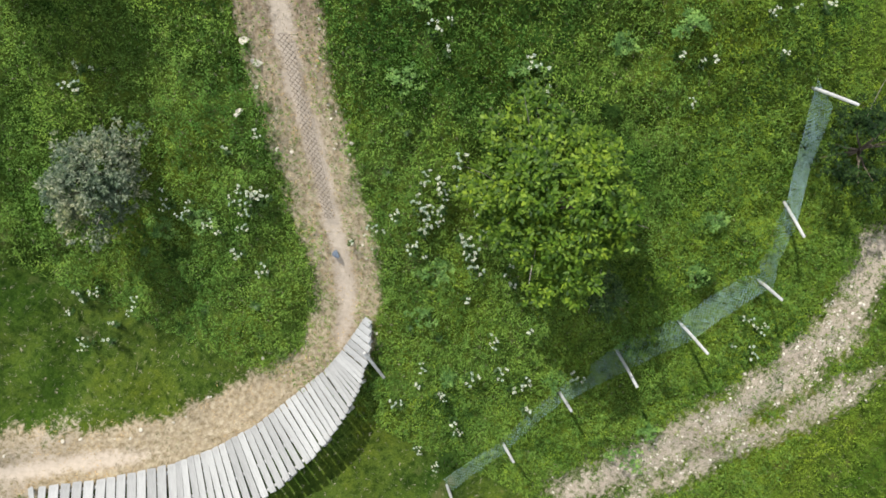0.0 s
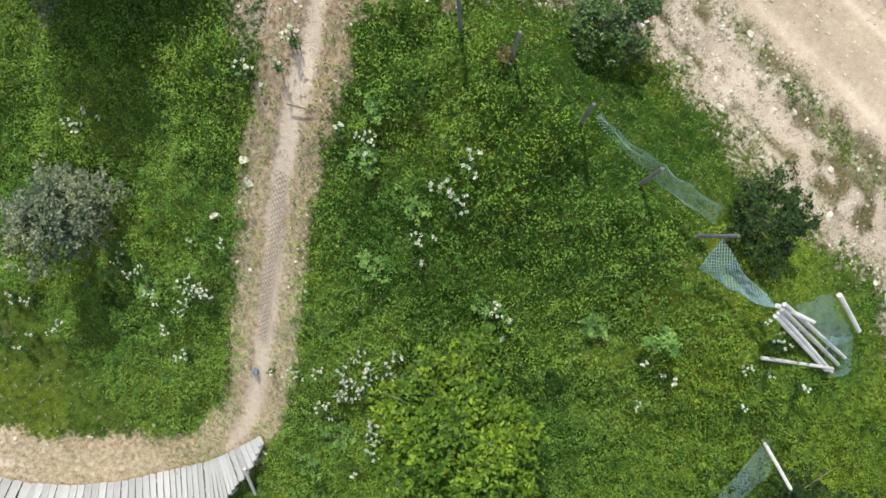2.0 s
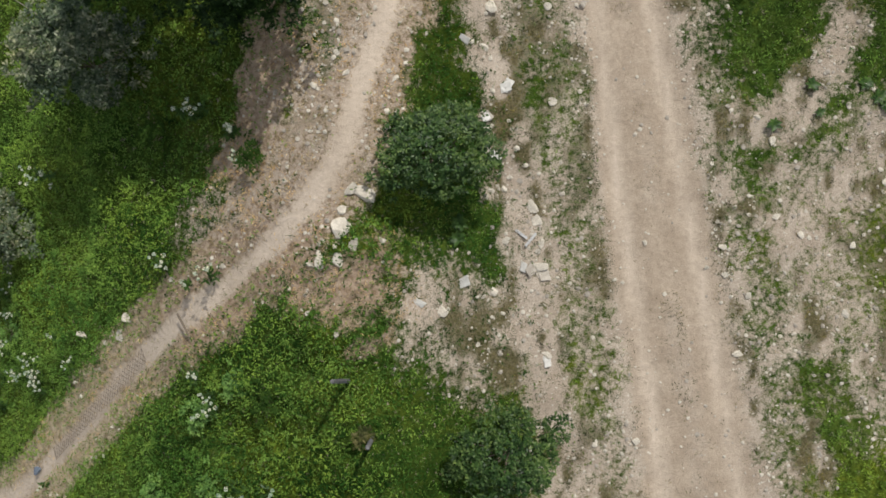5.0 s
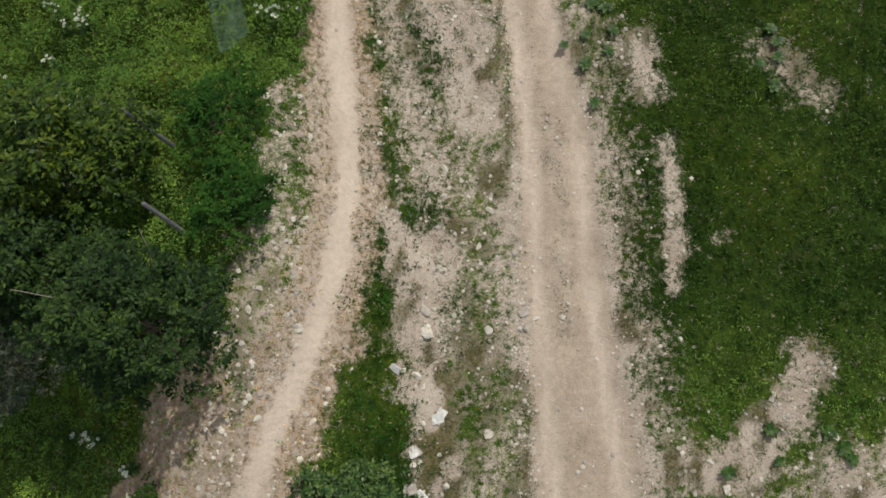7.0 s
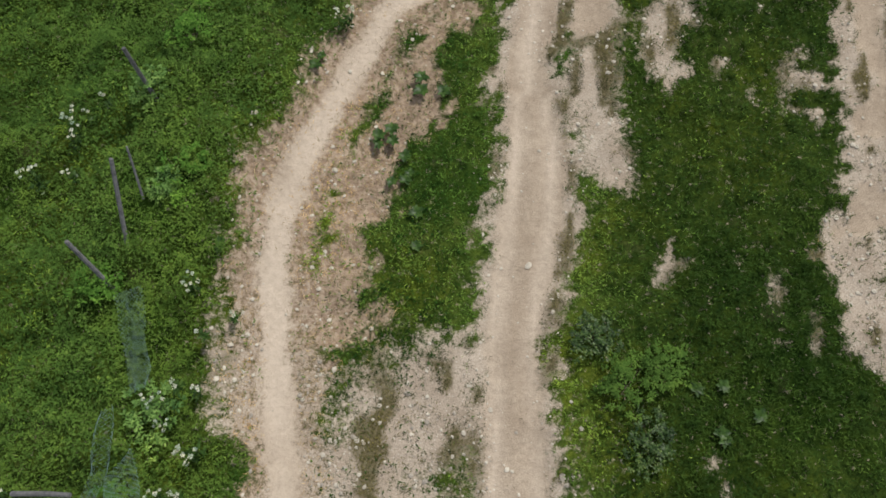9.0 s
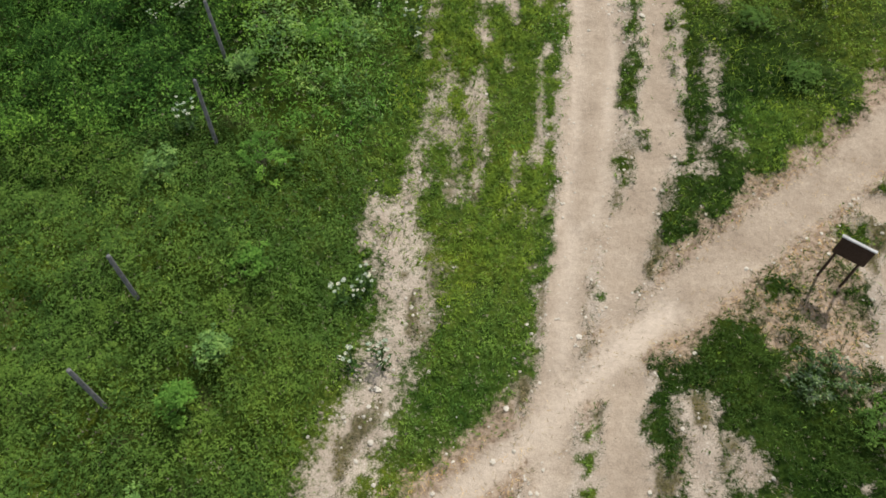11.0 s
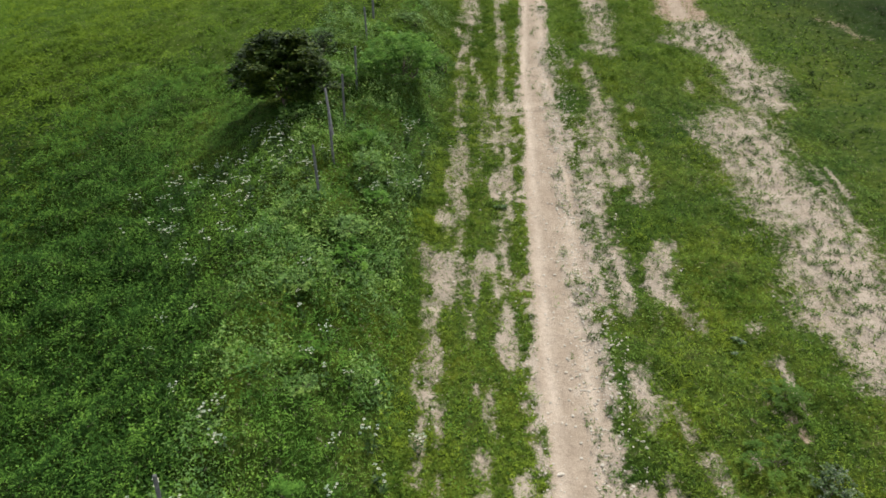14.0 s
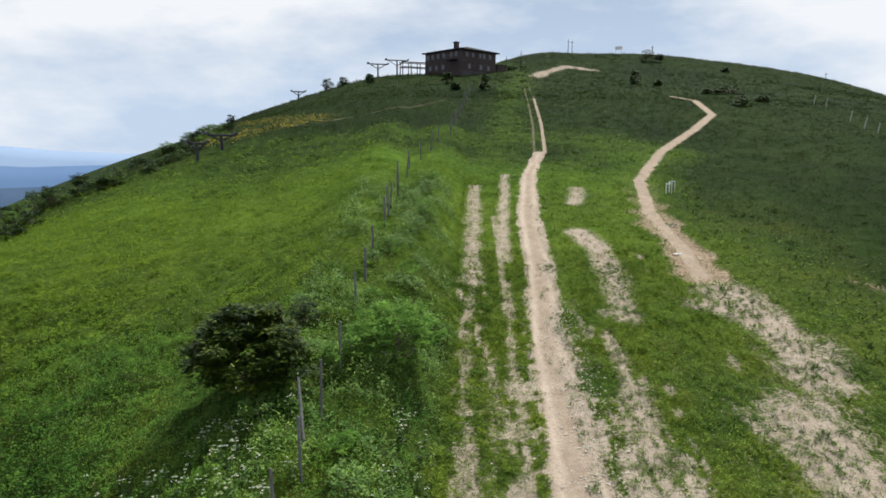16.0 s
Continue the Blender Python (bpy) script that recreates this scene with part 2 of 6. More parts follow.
# ground: soil, clay, pale rubble and dry litter, by three weights kept on the mesh
GROUND, gn, gb = material("hill_ground", 0.95)
gb.inputs["Specular IOR Level"].default_value = 0.05
att = gn.nodes.new("ShaderNodeAttribute")
att.attribute_name = "cover"
sep = gn.nodes.new("ShaderNodeSeparateColor")
gn.links.new(att.outputs["Color"], sep.inputs[0])
far_att = gn.nodes.new("ShaderNodeAttribute")
far_att.attribute_name = "far"
fine = noise_of(gn, 9.0, 8.0, 0.65)
mid_n = noise_of(gn, 1.7, 6.0, 0.6)
wide = noise_of(gn, 0.22, 4.0)
grit = noise_of(gn, 38.0, 5.0, 0.7)
hill = noise_of(gn, 0.035, 6.0, 0.6)
pile = noise_of(gn, 26.0, 6.0, 0.75)
tuft = noise_of(gn, 5.2, 3.0, 0.6)
turf = ramp(gn, pile, [(0.30, (0.028, 0.050, 0.009)), (0.46, (0.071, 0.110, 0.018)), (0.60, (0.115, 0.160, 0.029)), (0.74, (0.176, 0.212, 0.050))])
# turf tone by tuft, the dark end painted as shaded hollows
turf = mixed(gn, 1.0, turf, ramp(gn, tuft, [(0.32, (0.42, 0.50, 0.48)), (0.5, (1, 1, 1)), (0.68, (1.42, 1.28, 1.1))]), "MULTIPLY")
turf = mixed(gn, 1.0, turf, ramp(gn, noise_of(gn, 0.42, 3.0), [(0.33, (0.55, 0.72, 0.62)), (0.5, (1, 1, 1)), (0.66, (1.32, 1.16, 0.85))]), "MULTIPLY")
turf = mixed(gn, ramp(gn, noise_of(gn, 1.3, 5.0, 0.6), [(0.62, (0, 0, 0)), (0.74, (0.55, 0.55, 0.55))]), turf, (0.17, 0.135, 0.075))
grow = gn.nodes.new("ShaderNodeAttribute")
grow.attribute_name = "growth"
gsep = gn.nodes.new("ShaderNodeSeparateColor")
gn.links.new(grow.outputs["Color"], gsep.inputs[0])
for w, tone in ((gsep.outputs[2], (0.66, 0.72, 0.68)), (gsep.outputs[1], (1.45, 1.32, 1.10)), (gsep.outputs[0], (0.36, 0.44, 0.40))):
    turf = mixed(gn, 1.0, turf, mixed(gn, w, (1, 1, 1), tone), "MULTIPLY")
turf = mixed(gn, 1.0, turf, (0.62, 0.66, 0.62), "MULTIPLY")
hill_f = noise_of(gn, 0.30, 7.0, 0.7)
hillside = ramp(gn, hill, [(0.30, (0.040, 0.090, 0.010)), (0.44, (0.076, 0.145, 0.013)), (0.58, (0.108, 0.182, 0.017)), (0.74, (0.135, 0.205, 0.024))])
hillside = mixed(gn, 1.0, hillside, ramp(gn, hill_f, [(0.30, (0.48, 0.56, 0.50)), (0.5, (1, 1, 1)), (0.70, (1.45, 1.35, 1.25))]), "MULTIPLY")
hillside = mixed(gn, 1.0, hillside, ramp(gn, mid_n, [(0.30, (0.60, 0.66, 0.60)), (0.70, (1.35, 1.3, 1.25))]), "MULTIPLY")
# darker growth, with hillside shade multiplied into the colour
shaded_moor_att = gn.nodes.new("ShaderNodeAttribute")
shaded_moor_att.attribute_name = "shaded_moor"
hillside = mixed(gn, 1.0, hillside, mixed(gn, shaded_moor_att.outputs["Fac"], (1, 1, 1), (0.135, 0.185, 0.235)), "MULTIPLY")
turf = mixed(gn, far_att.outputs["Fac"], turf, hillside)
rub_v = node(gn, "ShaderNodeTexVoronoi", Scale=16.0)
rub_c = gn.nodes.new("ShaderNodeTexCoord")
gn.links.new(rub_c.outputs["Object"], rub_v.inputs["Vector"])
pale = mixed(gn, ramp(gn, mid_n, [(0.3, (0, 0, 0)), (0.7, (1, 1, 1))]), (0.345, 0.280, 0.216), (0.480, 0.408, 0.330))
pale = mixed(gn, 1.0, pale, ramp(gn, grit, [(0.25, (0.62, 0.60, 0.58)), (0.6, (1.08, 1.08, 1.08))]), "MULTIPLY")
pale = mixed(gn, ramp(gn, rub_v.outputs["Distance"], [(0.10, (0.8, 0.8, 0.8)), (0.2, (0, 0, 0))]), pale, (0.60, 0.55, 0.47))
clay = mixed(gn, ramp(gn, mid_n, [(0.3, (0, 0, 0)), (0.72, (1, 1, 1))]), (0.338, 0.268, 0.200), (0.462, 0.378, 0.290))
clay = mixed(gn, 1.0, clay, ramp(gn, grit, [(0.30, (0.74, 0.73, 0.72)), (0.52, (1, 1, 1)), (0.72, (1.12, 1.12, 1.12))]), "MULTIPLY")
clay = mixed(gn, mathed(gn, "MULTIPLY", att.outputs["Alpha"], 0.85), clay, (0.565, 0.474, 0.380))
clay = mixed(gn, 1.0, clay, ramp(gn, fine, [(0.25, (0.82, 0.81, 0.80)), (0.7, (1.08, 1.08, 1.08))]), "MULTIPLY")
dry = mixed(gn, ramp(gn, fine, [(0.35, (0, 0, 0)), (0.65, (1, 1, 1))]), (0.21, 0.145, 0.10), (0.42, 0.325, 0.235))
dry = mixed(gn, grow.outputs["Alpha"], dry, mixed(gn, ramp(gn, fine, [(0.35, (0, 0, 0)), (0.65, (1, 1, 1))]), (0.25, 0.19, 0.12), (0.51, 0.425, 0.30)))


def weight(v, soft_low, soft_high, wob):
    w = mathed(gn, "ADD", v, mathed(gn, "MULTIPLY", mathed(gn, "SUBTRACT", fine, 0.5), wob))
    w = mathed(gn, "ADD", w, mathed(gn, "MULTIPLY", mathed(gn, "SUBTRACT", grit, 0.5), wob * 0.6))
    return ramp(gn, w, [(soft_low, (0, 0, 0)), (soft_high, (1, 1, 1))])


col = mixed(gn, weight(sep.outputs[2], 0.22, 0.72, 1.8), turf, dry)
scrub_att = gn.nodes.new("ShaderNodeAttribute")
scrub_att.attribute_name = "scrub"
thin = mixed(gn, ramp(gn, pile, [(0.34, (0, 0, 0)), (0.66, (1, 1, 1))]), (0.065, 0.058, 0.026), (0.200, 0.165, 0.095))
pale = mixed(gn, weight(scrub_att.outputs["Fac"], 0.30, 0.85, 1.5), pale, thin)
col = mixed(gn, weight(sep.outputs[1], 0.28, 0.78, 2.2), col, pale)
col = mixed(gn, weight(sep.outputs[0], 0.26, 0.74, 0.95), col, clay)
gn.links.new(col, gb.inputs["Base Color"])
bumped(gn, gb, mathed(gn, "ADD", fine, mathed(gn, "MULTIPLY", grit, 0.5)), 0.8, 0.03)


# ---------------------------------------------------------------- terrain
RY = [-1500, -400, -90, -40, -22, -16, -6, 0, 6, 11.5, 15, 20, 34, 40, 60, 150, 200, 260, 400, 800, 1600]
RZ = [-250, -60, -13, -6.4, -3.8, -2.88, -1.82, -1.02, -0.5, 0.05, 0.7, 1.7, 4.6, 5.75, 9.4, 26.5, 28, 27, 10, -150, -260]
_t = np.arange(-1500, 1600, 0.5)
_k = np.exp(-np.linspace(-2, 2, 13) ** 2)
_p = np.convolve(np.pad(np.interp(_t, RY, RZ), 6, mode="edge"), _k / _k.sum(), "valid")


def step(v, a, b):
    s = np.clip((v - a) / (b - a), 0, 1)
    return s * s * (3 - 2 * s)


def gz(x, y):
    """Height of the hillside."""
    x, y = np.asarray(x, float), np.asarray(y, float)
    z = np.interp(y, _t, _p)
    low = 1 - step(y, -17, -8)
    c = -4.2 + 1.2 * low
    bank = np.where(x > c, np.exp(-((x - c) / (1.75 + 0.35 * low)) ** 2), np.exp(-((x - c) / 2.6) ** 2))
    south = step(-y, 23.5, 28)
    c = c + 1.0 * south
    bank = bank + south * (np.where(x > c, np.exp(-((x - c) / 1.9) ** 2), np.exp(-((x - c) / 1.9) ** 2)) - bank)
    h = (1.05 + 0.45 * low - 0.45 * np.exp(-((y + 1) / 2.5) ** 2)) * (1 - step(-y, 31, 34.5))
    z = z + h * bank * (1 - step(y, 60, 120))
    d = np.clip(-(x + 5.6), 0, None)
    z = z - low * (0.74 * d * d / (d + 1.5)) * (1 - 0.45 * step(d, 5, 14)) * (1 - 0.25 * step(y, -20, -14))
    l = np.clip(-(x + 6), 0, None)
    z = z - 0.0062 * l * l / (1 + l / 400) * (1 - low)
    z = z + 10.5 * step(y, 145, 205) * (1 - step(y, 230, 420)) * step(x, -6, 34)
    r = np.clip(x - 14, 0, None)
    z = z - 0.0007 * r * r / (1 + r / 500)
    # the bank grows into a steep ridge beside the road, the crest falls off on both sides, the lower meadow sinks
    q = x - np.interp(y, [9, 16, 21, 27, 36, 55, 80], [-2.6, -2.2, -1.9, -1.4, -0.7, 0.7, 1.8])
    ridge_h = np.where(q > 0, np.exp(-(q / 0.95) ** 2), np.exp(-(q / 3.4) ** 2))
    z = z + ridge_h * np.interp(y, [7, 12, 18, 24, 30, 50, 75, 110], [0, 0.25, 0.7, 1.15, 1.3, 1.1, 0.7, 0])
    z = z - 3.1 * step(-x, 4, 32) * step(y, 82, 136) - 0.0021 * np.clip(x - 70, 0, 300) ** 2 * step(y, 60, 150)
    z = z - 1.35 * step(-y, 27, 35) * np.exp(-((x + 6) / 3.2) ** 2) + 0.45 * step(x, -0.6, 0.9) * step(-y, 26, 29.5) * (1 - step(-y, 60, 90))
    return np.where(z > -200, z, -200 - 60 * (1 - np.exp((z + 200) / 60)))


def vnoise(x, y, size, seed):
    """Smooth value noise, 0 to 1, with lumps of that size."""
    g = np.random.RandomState(seed).rand(128, 128)
    u, v = np.asarray(x) / size + 1000.3, np.asarray(y) / size + 1000.7
    i, j = np.floor(u).astype(int), np.floor(v).astype(int)
    a, b = u - i, v - j
    a, b = a * a * (3 - 2 * a), b * b * (3 - 2 * b)
    i0, j0, i1, j1 = i % 128, j % 128, (i + 1) % 128, (j + 1) % 128
    return (g[i0, j0] * (1 - a) + g[i1, j0] * a) * (1 - b) + (g[i0, j1] * (1 - a) + g[i1, j1] * a) * b


def line_gap(points, x, y):
    """Distance to a polyline, and how far along it (0 to 1)."""
    best, along = np.full(np.shape(x), 1e9), np.zeros(np.shape(x))
    n = len(points) - 1
    for k in range(n):
        (ax, ay), (bx, by) = points[k][:2], points[k + 1][:2]
        dx, dy = bx - ax, by - ay
        s = np.clip(((x - ax) * dx + (y - ay) * dy) / (dx * dx + dy * dy + 1e-9), 0, 1)
        d = np.hypot(x - ax - s * dx, y - ay - s * dy)
        near = d < best
        best = np.where(near, d, best)
        along = np.where(near, (k + s) / n, along)
    return best, along


TRAIL = [(-19.6, -17.8), (-18.8, -19.5), (-17.0, -22.3), (-15.3, -24.1), (-13.8, -25.1), (-12.5, -25.6), (-11.4, -25.3), (-10.3, -24.65),
         (-8.8, -23.6), (-7.85, -22.8), (-6.65, -22.0), (-5.3, -21.25), (-4.2, -20.55), (-3.45, -19.85), (-2.9, -19.05), (-2.5, -17.85),
         (-2.1, -16.8), (-1.8, -15.5), (-1.68, -14.2), (-1.8, -12.7), (-2.0, -11.2), (-2.1, -10.1), (-2.4, -8.7), (-2.72, -7.0),
         (-2.78, -5.9), (-2.6, -4.7), (-2.2, -3.5), (-1.45, -1.4), (-0.47, -0.3), (0.6, 0.62), (1.53, 1.47), (2.5, 2.5), (3.55, 3.45)]
TRAIL_UP = [(3.55, 3.45), (4.75, 4.5), (6.0, 5.6), (7.3, 6.6), (8.9, 8.2), (10.4, 10.2), (11.0, 12.5)]
TRAIL_HILL = [(11.6, 36.4), (12.1, 40), (12.2, 43), (12.5, 47), (14.3, 55.4), (19.3, 66.4), (27.1, 79.7), (33.7, 92), (37.4, 107.9), (35.9, 113)]
# road: x, y, half width
ROAD = [(2.2, -45, 1.3), (3.8, -33, 1.3), (3.45, -27, 1.25), (3.15, -24, 1.15), (2.6, -19.8, 1.05), (2.2, -16.4, 0.85), (2.05, -14.9, 0.78), (1.95, -13, 0.75),
        (1.5, -10.2, 0.58), (1.25, -7.5, 0.5), (1.4, -5.5, 0.64), (1.45, -4, 0.58), (1.2, -2.2, 0.36), (1.43, 0.2, 0.36), (1.7, 2.1, 0.36),
        (1.9, 4.3, 0.38), (2.3, 6.1, 0.55), (2.55, 8.6, 0.6), (2.72, 11.9, 0.7), (3.0, 15.9, 0.8), (3.35, 20.8, 0.85), (3.7, 25.3, 0.82),
        (3.9, 30.5, 0.66), (4.7, 37.9, 0.64), (5.33, 46.5, 0.66), (6.8, 57.2, 0.5), (8.9, 66, 0.4)]
ROAD_HILL = [(8.9, 66), (11, 82), (13.2, 102.4), (15.5, 126.5), (20, 144), (27, 164)]
TRACK_B = [(2.35, -1.4), (2.6, 0), (2.7, 1.9), (2.83, 4.4), (3.3, 5.8), (3.7, 6.8), (3.8, 8), (3.94, 9.8), (4.05, 11.0)]
TRACK_FAR = [(7.3, -7.0), (6.95, -5.6), (7.4, -4), (7.5, -2), (7.3, 2.7), (7.6, 5.7)]
# bare pale ground: radius, strength, polyline
PALE = []
PALE += [(0.42, 0.95, [(2.59, 53.5), (1.84, 42.0), (1.49, 35.75)]), (0.14, 0.8, [(0.98, 32.3), (0.74, 26.8)]), (0.38, 0.85, [(0.74, 25.05), (0.69, 22.5)]), (0.3, 0.9, [(5.04, 57.2), (3.64, 44.2), (3.18, 38.6)])]
PALE += [(0.14, 0.8, [(3.06, 35.8), (2.42, 28.9), (1.97, 24.0)]), (0.3, 0.5, [(1.77, 28.9), (1.31, 22.5)])]
PALE += [(0.38, 1.0, [(-0.45, -15), (-0.1, -18), (0.22, -21), (0.6, -24)]), (0.36, 0.55, [(0.9, -14.5), (0.8, -18), (1.1, -21), (1.3, -23)])]
PALE += [(0.75, 0.85, [(-1.2, -21.8), (-0.7, -22.4)]), (0.45, 0.72, [(-1.0, -10.5), (-0.2, -13.8)]), (0.35, 0.9, [(0.1, -14.5), (-0.4, -16.2)])]
PALE += [(0.8, 0.45, [(0.2, -11), (0.4, -14), (0.3, -17)]), (0.8, 1.0, [(-0.7, -9.2), (0.5, -8.6)]), (0.7, 0.9, [(-1.0, -9.9), (0.2, -10.6), (0.4, -12.2)]), (0.3, 0.8, [(3.35, -11.1), (3.55, -11.7)]), (0.35, 0.6, [(6.0, -11.0), (6.7, -11.9)]), (0.3, 0.92, [(3.9, -18.6), (4.9, -18.5), (5.8, -17.7), (6.35, -16.7)])]
PALE += [(0.9, 0.62, [(5.6, -19.8), (5.9, -22), (6.9, -23.5)]), (0.7, 0.9, [(6.8, -18.9), (8.5, -20)])]
PALE += [(0.12, 0.85, [(3.95, -12.9), (4.05, -14.6), (4.0, -15.6)]), (0.32, 1.0, [(2.55, -1.3), (2.45, -2.8), (2.75, -4.2)]), (0.16, 0.9, [(3.7, -1.3), (4.1, -1.1)])]
PALE += [(0.2, 1.0, [(3.55, -2.1), (3.85, -0.3), (3.8, 1.7)]), (0.38, 0.85, [(-1.25, 5.0), (-0.8, 3.0), (-1.4, 1.2), (-1.7, 0.2)]), (0.19, 0.85, [(-1.05, 5.3), (-0.75, 7.2), (-0.5, 8.3)])]
PALE += [(0.13, 0.9, [(-0.94, 9.0), (-0.83, 10.8)]), (0.2, 0.95, [(-0.1, 5.6), (0.0, 8.1)]), (0.12, 0.9, [(0.25, 9.6), (0.28, 10.6)]), (0.13, 0.8, [(-0.5, 11.5), (-0.2, 14.9), (-0.4, 19)])]
PALE += [(0.16, 0.7, [(0.65, 15.6), (0.6, 18.4)]), (0.12, 0.95, [(1.7, 16.6), (1.78, 19.6), (2.14, 22), (2.75, 33.9), (3.3, 46)]), (0.14, 0.75, [(0.2, 16.2), (0.64, 20.5), (0.4, 24.4)])]
PALE += [(0.18, 0.75, [(0.6, 25.5), (1.0, 30), (1.66, 37.6), (2.26, 47)]), (0.28, 0.8, [(1.7, 38), (2.2, 45)]), (0.25, 0.9, [(4.44, 13.0), (4.5, 14.4)]), (0.2, 0.85, [(5.5, 17.4), (6.2, 15.9)])]
PALE += [(0.18, 0.8, [(5.3, 12.0), (5.45, 11.0)]), (0.22, 0.8, [(5.2, 9.2), (4.6, 6.5)]), (1.15, 0.95, [(10.4, 14.6), (10.8, 19), (10.5, 22.5), (10.3, 25.6)]), (0.9, 0.92, [(10.9, 12.0), (10.9, 14.6)])]
PALE += [(0.95, 1.0, [(12.2, 27.8), (12.5, 31), (11.9, 34.8)]), (0.3, 1.0, [(4.65, 16.5), (4.7, 20), (4.8, 22.5), (5.4, 25.6)]), (0.28, 0.9, [(6.5, 23.6), (6.0, 21.2)])]
PALE += [(0.28, 0.9, [(6.15, 19), (5.65, 17.2)]), (0.6, 1.0, [(7.4, 43), (8.0, 40.3), (7.6, 35.8), (7.2, 32.4)]), (0.42, 0.95, [(5.9, 26.5), (5.6, 22.2)]), (0.2, 0.9, [(6.1, 31), (6.0, 27)])]
PALE += [(0.45, 0.95, [(10.2, 33.4), (11.3, 33)]), (0.5, 0.8, [(8.5, 49), (9.5, 53)]), (0.42, 0.78, [(-4.99, -36.1), (-6.86, -36.23), (-9.72, -34.96), (-11.41, -34.13), (-13.6, -32.4)])]
PALE += [(0.26, 0.7, [(-7.41, -37.65), (-10.52, -35.6), (-12.5, -34.3), (-14.5, -33)]), (0.75, 0.9, [(0.9, -24.5), (1.2, -27), (1.0, -29), (1.5, -31.5), (0.8, -34)])]
DRY = [
    (0.4, 0.3, [(1.8, 103), (-3.2, 93), (-8.2, 88), (-12.8, 84), (-16.5, 83.5)]),
    (0.7, 1.0, [(-3.8, -21.25), (-3.2, -21.35), (-2.7, -21.5)]), (0.55, 1.0, [(-4.5, -19.0), (-3.9, -17.4)]), (0.4, 1.0, [(-1.75, -7.4), (-1.6, -5.4), (-1.1, -3.6), (-0.3, -1.5)]),
    (1.1, 0.75, [(6.2, 3.4), (6.4, 4.6)]), (0.3, 0.4, [(17.8, 36.5), (19.2, 33)]), (0.5, 0.8, [(5.2, 3.2), (5.8, 4.4)]), (0.35, 0.8, [(6.9, 13.6), (7.3, 12.8)]),
]


def covers(x, y):
    """Weights of clay, pale rubble and dry litter on the ground."""
    x, y = np.asarray(x, float), np.asarray(y, float)
    wob = (vnoise(x, y, 0.55, 3) - 0.5) * 0.34 + (vnoise(x, y, 0.17, 4) - 0.5) * 0.42
    streak = (vnoise(x, y * 0.18, 0.20, 14) - 0.5) * step(y, 2, 7) * (1 - step(y, 60, 90))
    wob = (wob + streak * 0.55) * (1 - 0.75 * step(y, 24, 40))
    big = vnoise(x, y, 1.3, 5) - 0.5
    gap, _ = line_gap(TRAIL, x, y)
    gap2, _ = line_gap(TRAIL_UP, x, y)
    at_berm = step(-x, 11.9, 12.8) * (1 - step(-x, 16.6, 17.6))
    clay_w = np.maximum((1 - step(gap + wob * 0.3 + 0.06 * (1 - step(y, -17, -10)), 0.12, 0.42)) * (1 - 0.75 * at_berm), 1 - step(gap2, 0.25, 0.7))
    edge = gap + wob * 0.7 + big * 0.25
    wide_s = 0.14 * (1 - step(y, -21, -18))
    straw = 0.95 * (1 - step(edge - wide_s, 0.42, 0.85))
    wide_l = 1 - step(gap + wob + (x > -3.2) * 0.5, 0.9, 1.3)
    straw = np.maximum(straw, wide_l * ((y > -20) & (y < -14.5)))
    straw = np.maximum(straw, 0.9 * (1 - step(gap2 + wob, 0.6, 1.0)))
    straw = np.maximum(straw, at_berm * (1 - step(gap + wob * 0.6, 0.55, 0.85)))
    # trodden stony verges of the trail's upper stretch
    left_of = (x < np.interp(y, [-19, -15, -9], [-2.9, -1.8, -2.4])) & (y < -12.5)
    verge = 1 - step(gap * np.where(left_of, 0.72, 1.0) + wob * 0.9 + big * 0.5 + 0.25 * (x > -2.6 - 0.05 * (y + 14)), 0.55, 1.15)
    pale_w = 0.58 * verge * step(y, -21.5, -19.5) * (1 - 0.6 * step(y, -9, -6)) * (1 - step(y, -2, 1))
    straw = straw * (1 - 0.2 * step(y, -21, -19) * (1 - step(y, -7.5, -5.5)))
    for r, s, pts in PALE:
        g, _ = line_gap(pts, x, y)
        g = g + 0.07 * step(y, 2, 6) * (r < 0.7)
        s = s * (1 - 0.08 * step(y, 2, 6) * (x < 2.6) * (r < 0.5))
        pale_w = np.maximum(pale_w, s * (1 - step(g + wob * (0.45 + r) + big * 0.5 * r, r * 0.15, r * 1.9 + 0.14)))
    for r, s, pts in DRY:
        g, _ = line_gap(pts, x, y)
        straw = np.maximum(straw, s * (1 - step(g + wob * 1.5 + big * 0.8, r * 0.4, r * 1.3)))
    rg, ra = line_gap(ROAD, x, y)
    half = np.interp(ra, np.linspace(0, 1, len(ROAD)), [p[2] for p in ROAD])
    clay_w = np.maximum(clay_w, (1 - step(rg + wob * (0.35 - 0.17 * step(y, 4, 9)), half * 0.66, half * 1.10)) * (1 - 0.12 * step(-y, 19, 24)))
    middle = (1 - step(rg + wob * 0.4, 0.10, 0.34)) * (1 - step(y, -14, -8)) + 0.6 * (1 - step(rg + wob, 0.05, 0.25)) * step(y, 22, 30)
    clay_w = clay_w * (1 - 0.46 * middle * step(vnoise(x, y * 0.3, 0.4, 16), 0.30, 0.55))
    right = step(x - np.interp(y, [q[1] for q in ROAD], [q[0] for q in ROAD]) + wob, 0.05, 0.35) * step(y, 9, 14) * (1 - step(y, 40, 60))
    clay_w = clay_w * (1 - 0.9 * right * step(vnoise(x, y * 0.2, 0.35, 17), 0.25, 0.5))
    pale_w = np.maximum(pale_w, 1 - step(rg + wob * 1.2, half * 0.9, half * 1.1 + 0.34 - 0.24 * step(y, 3, 7)))
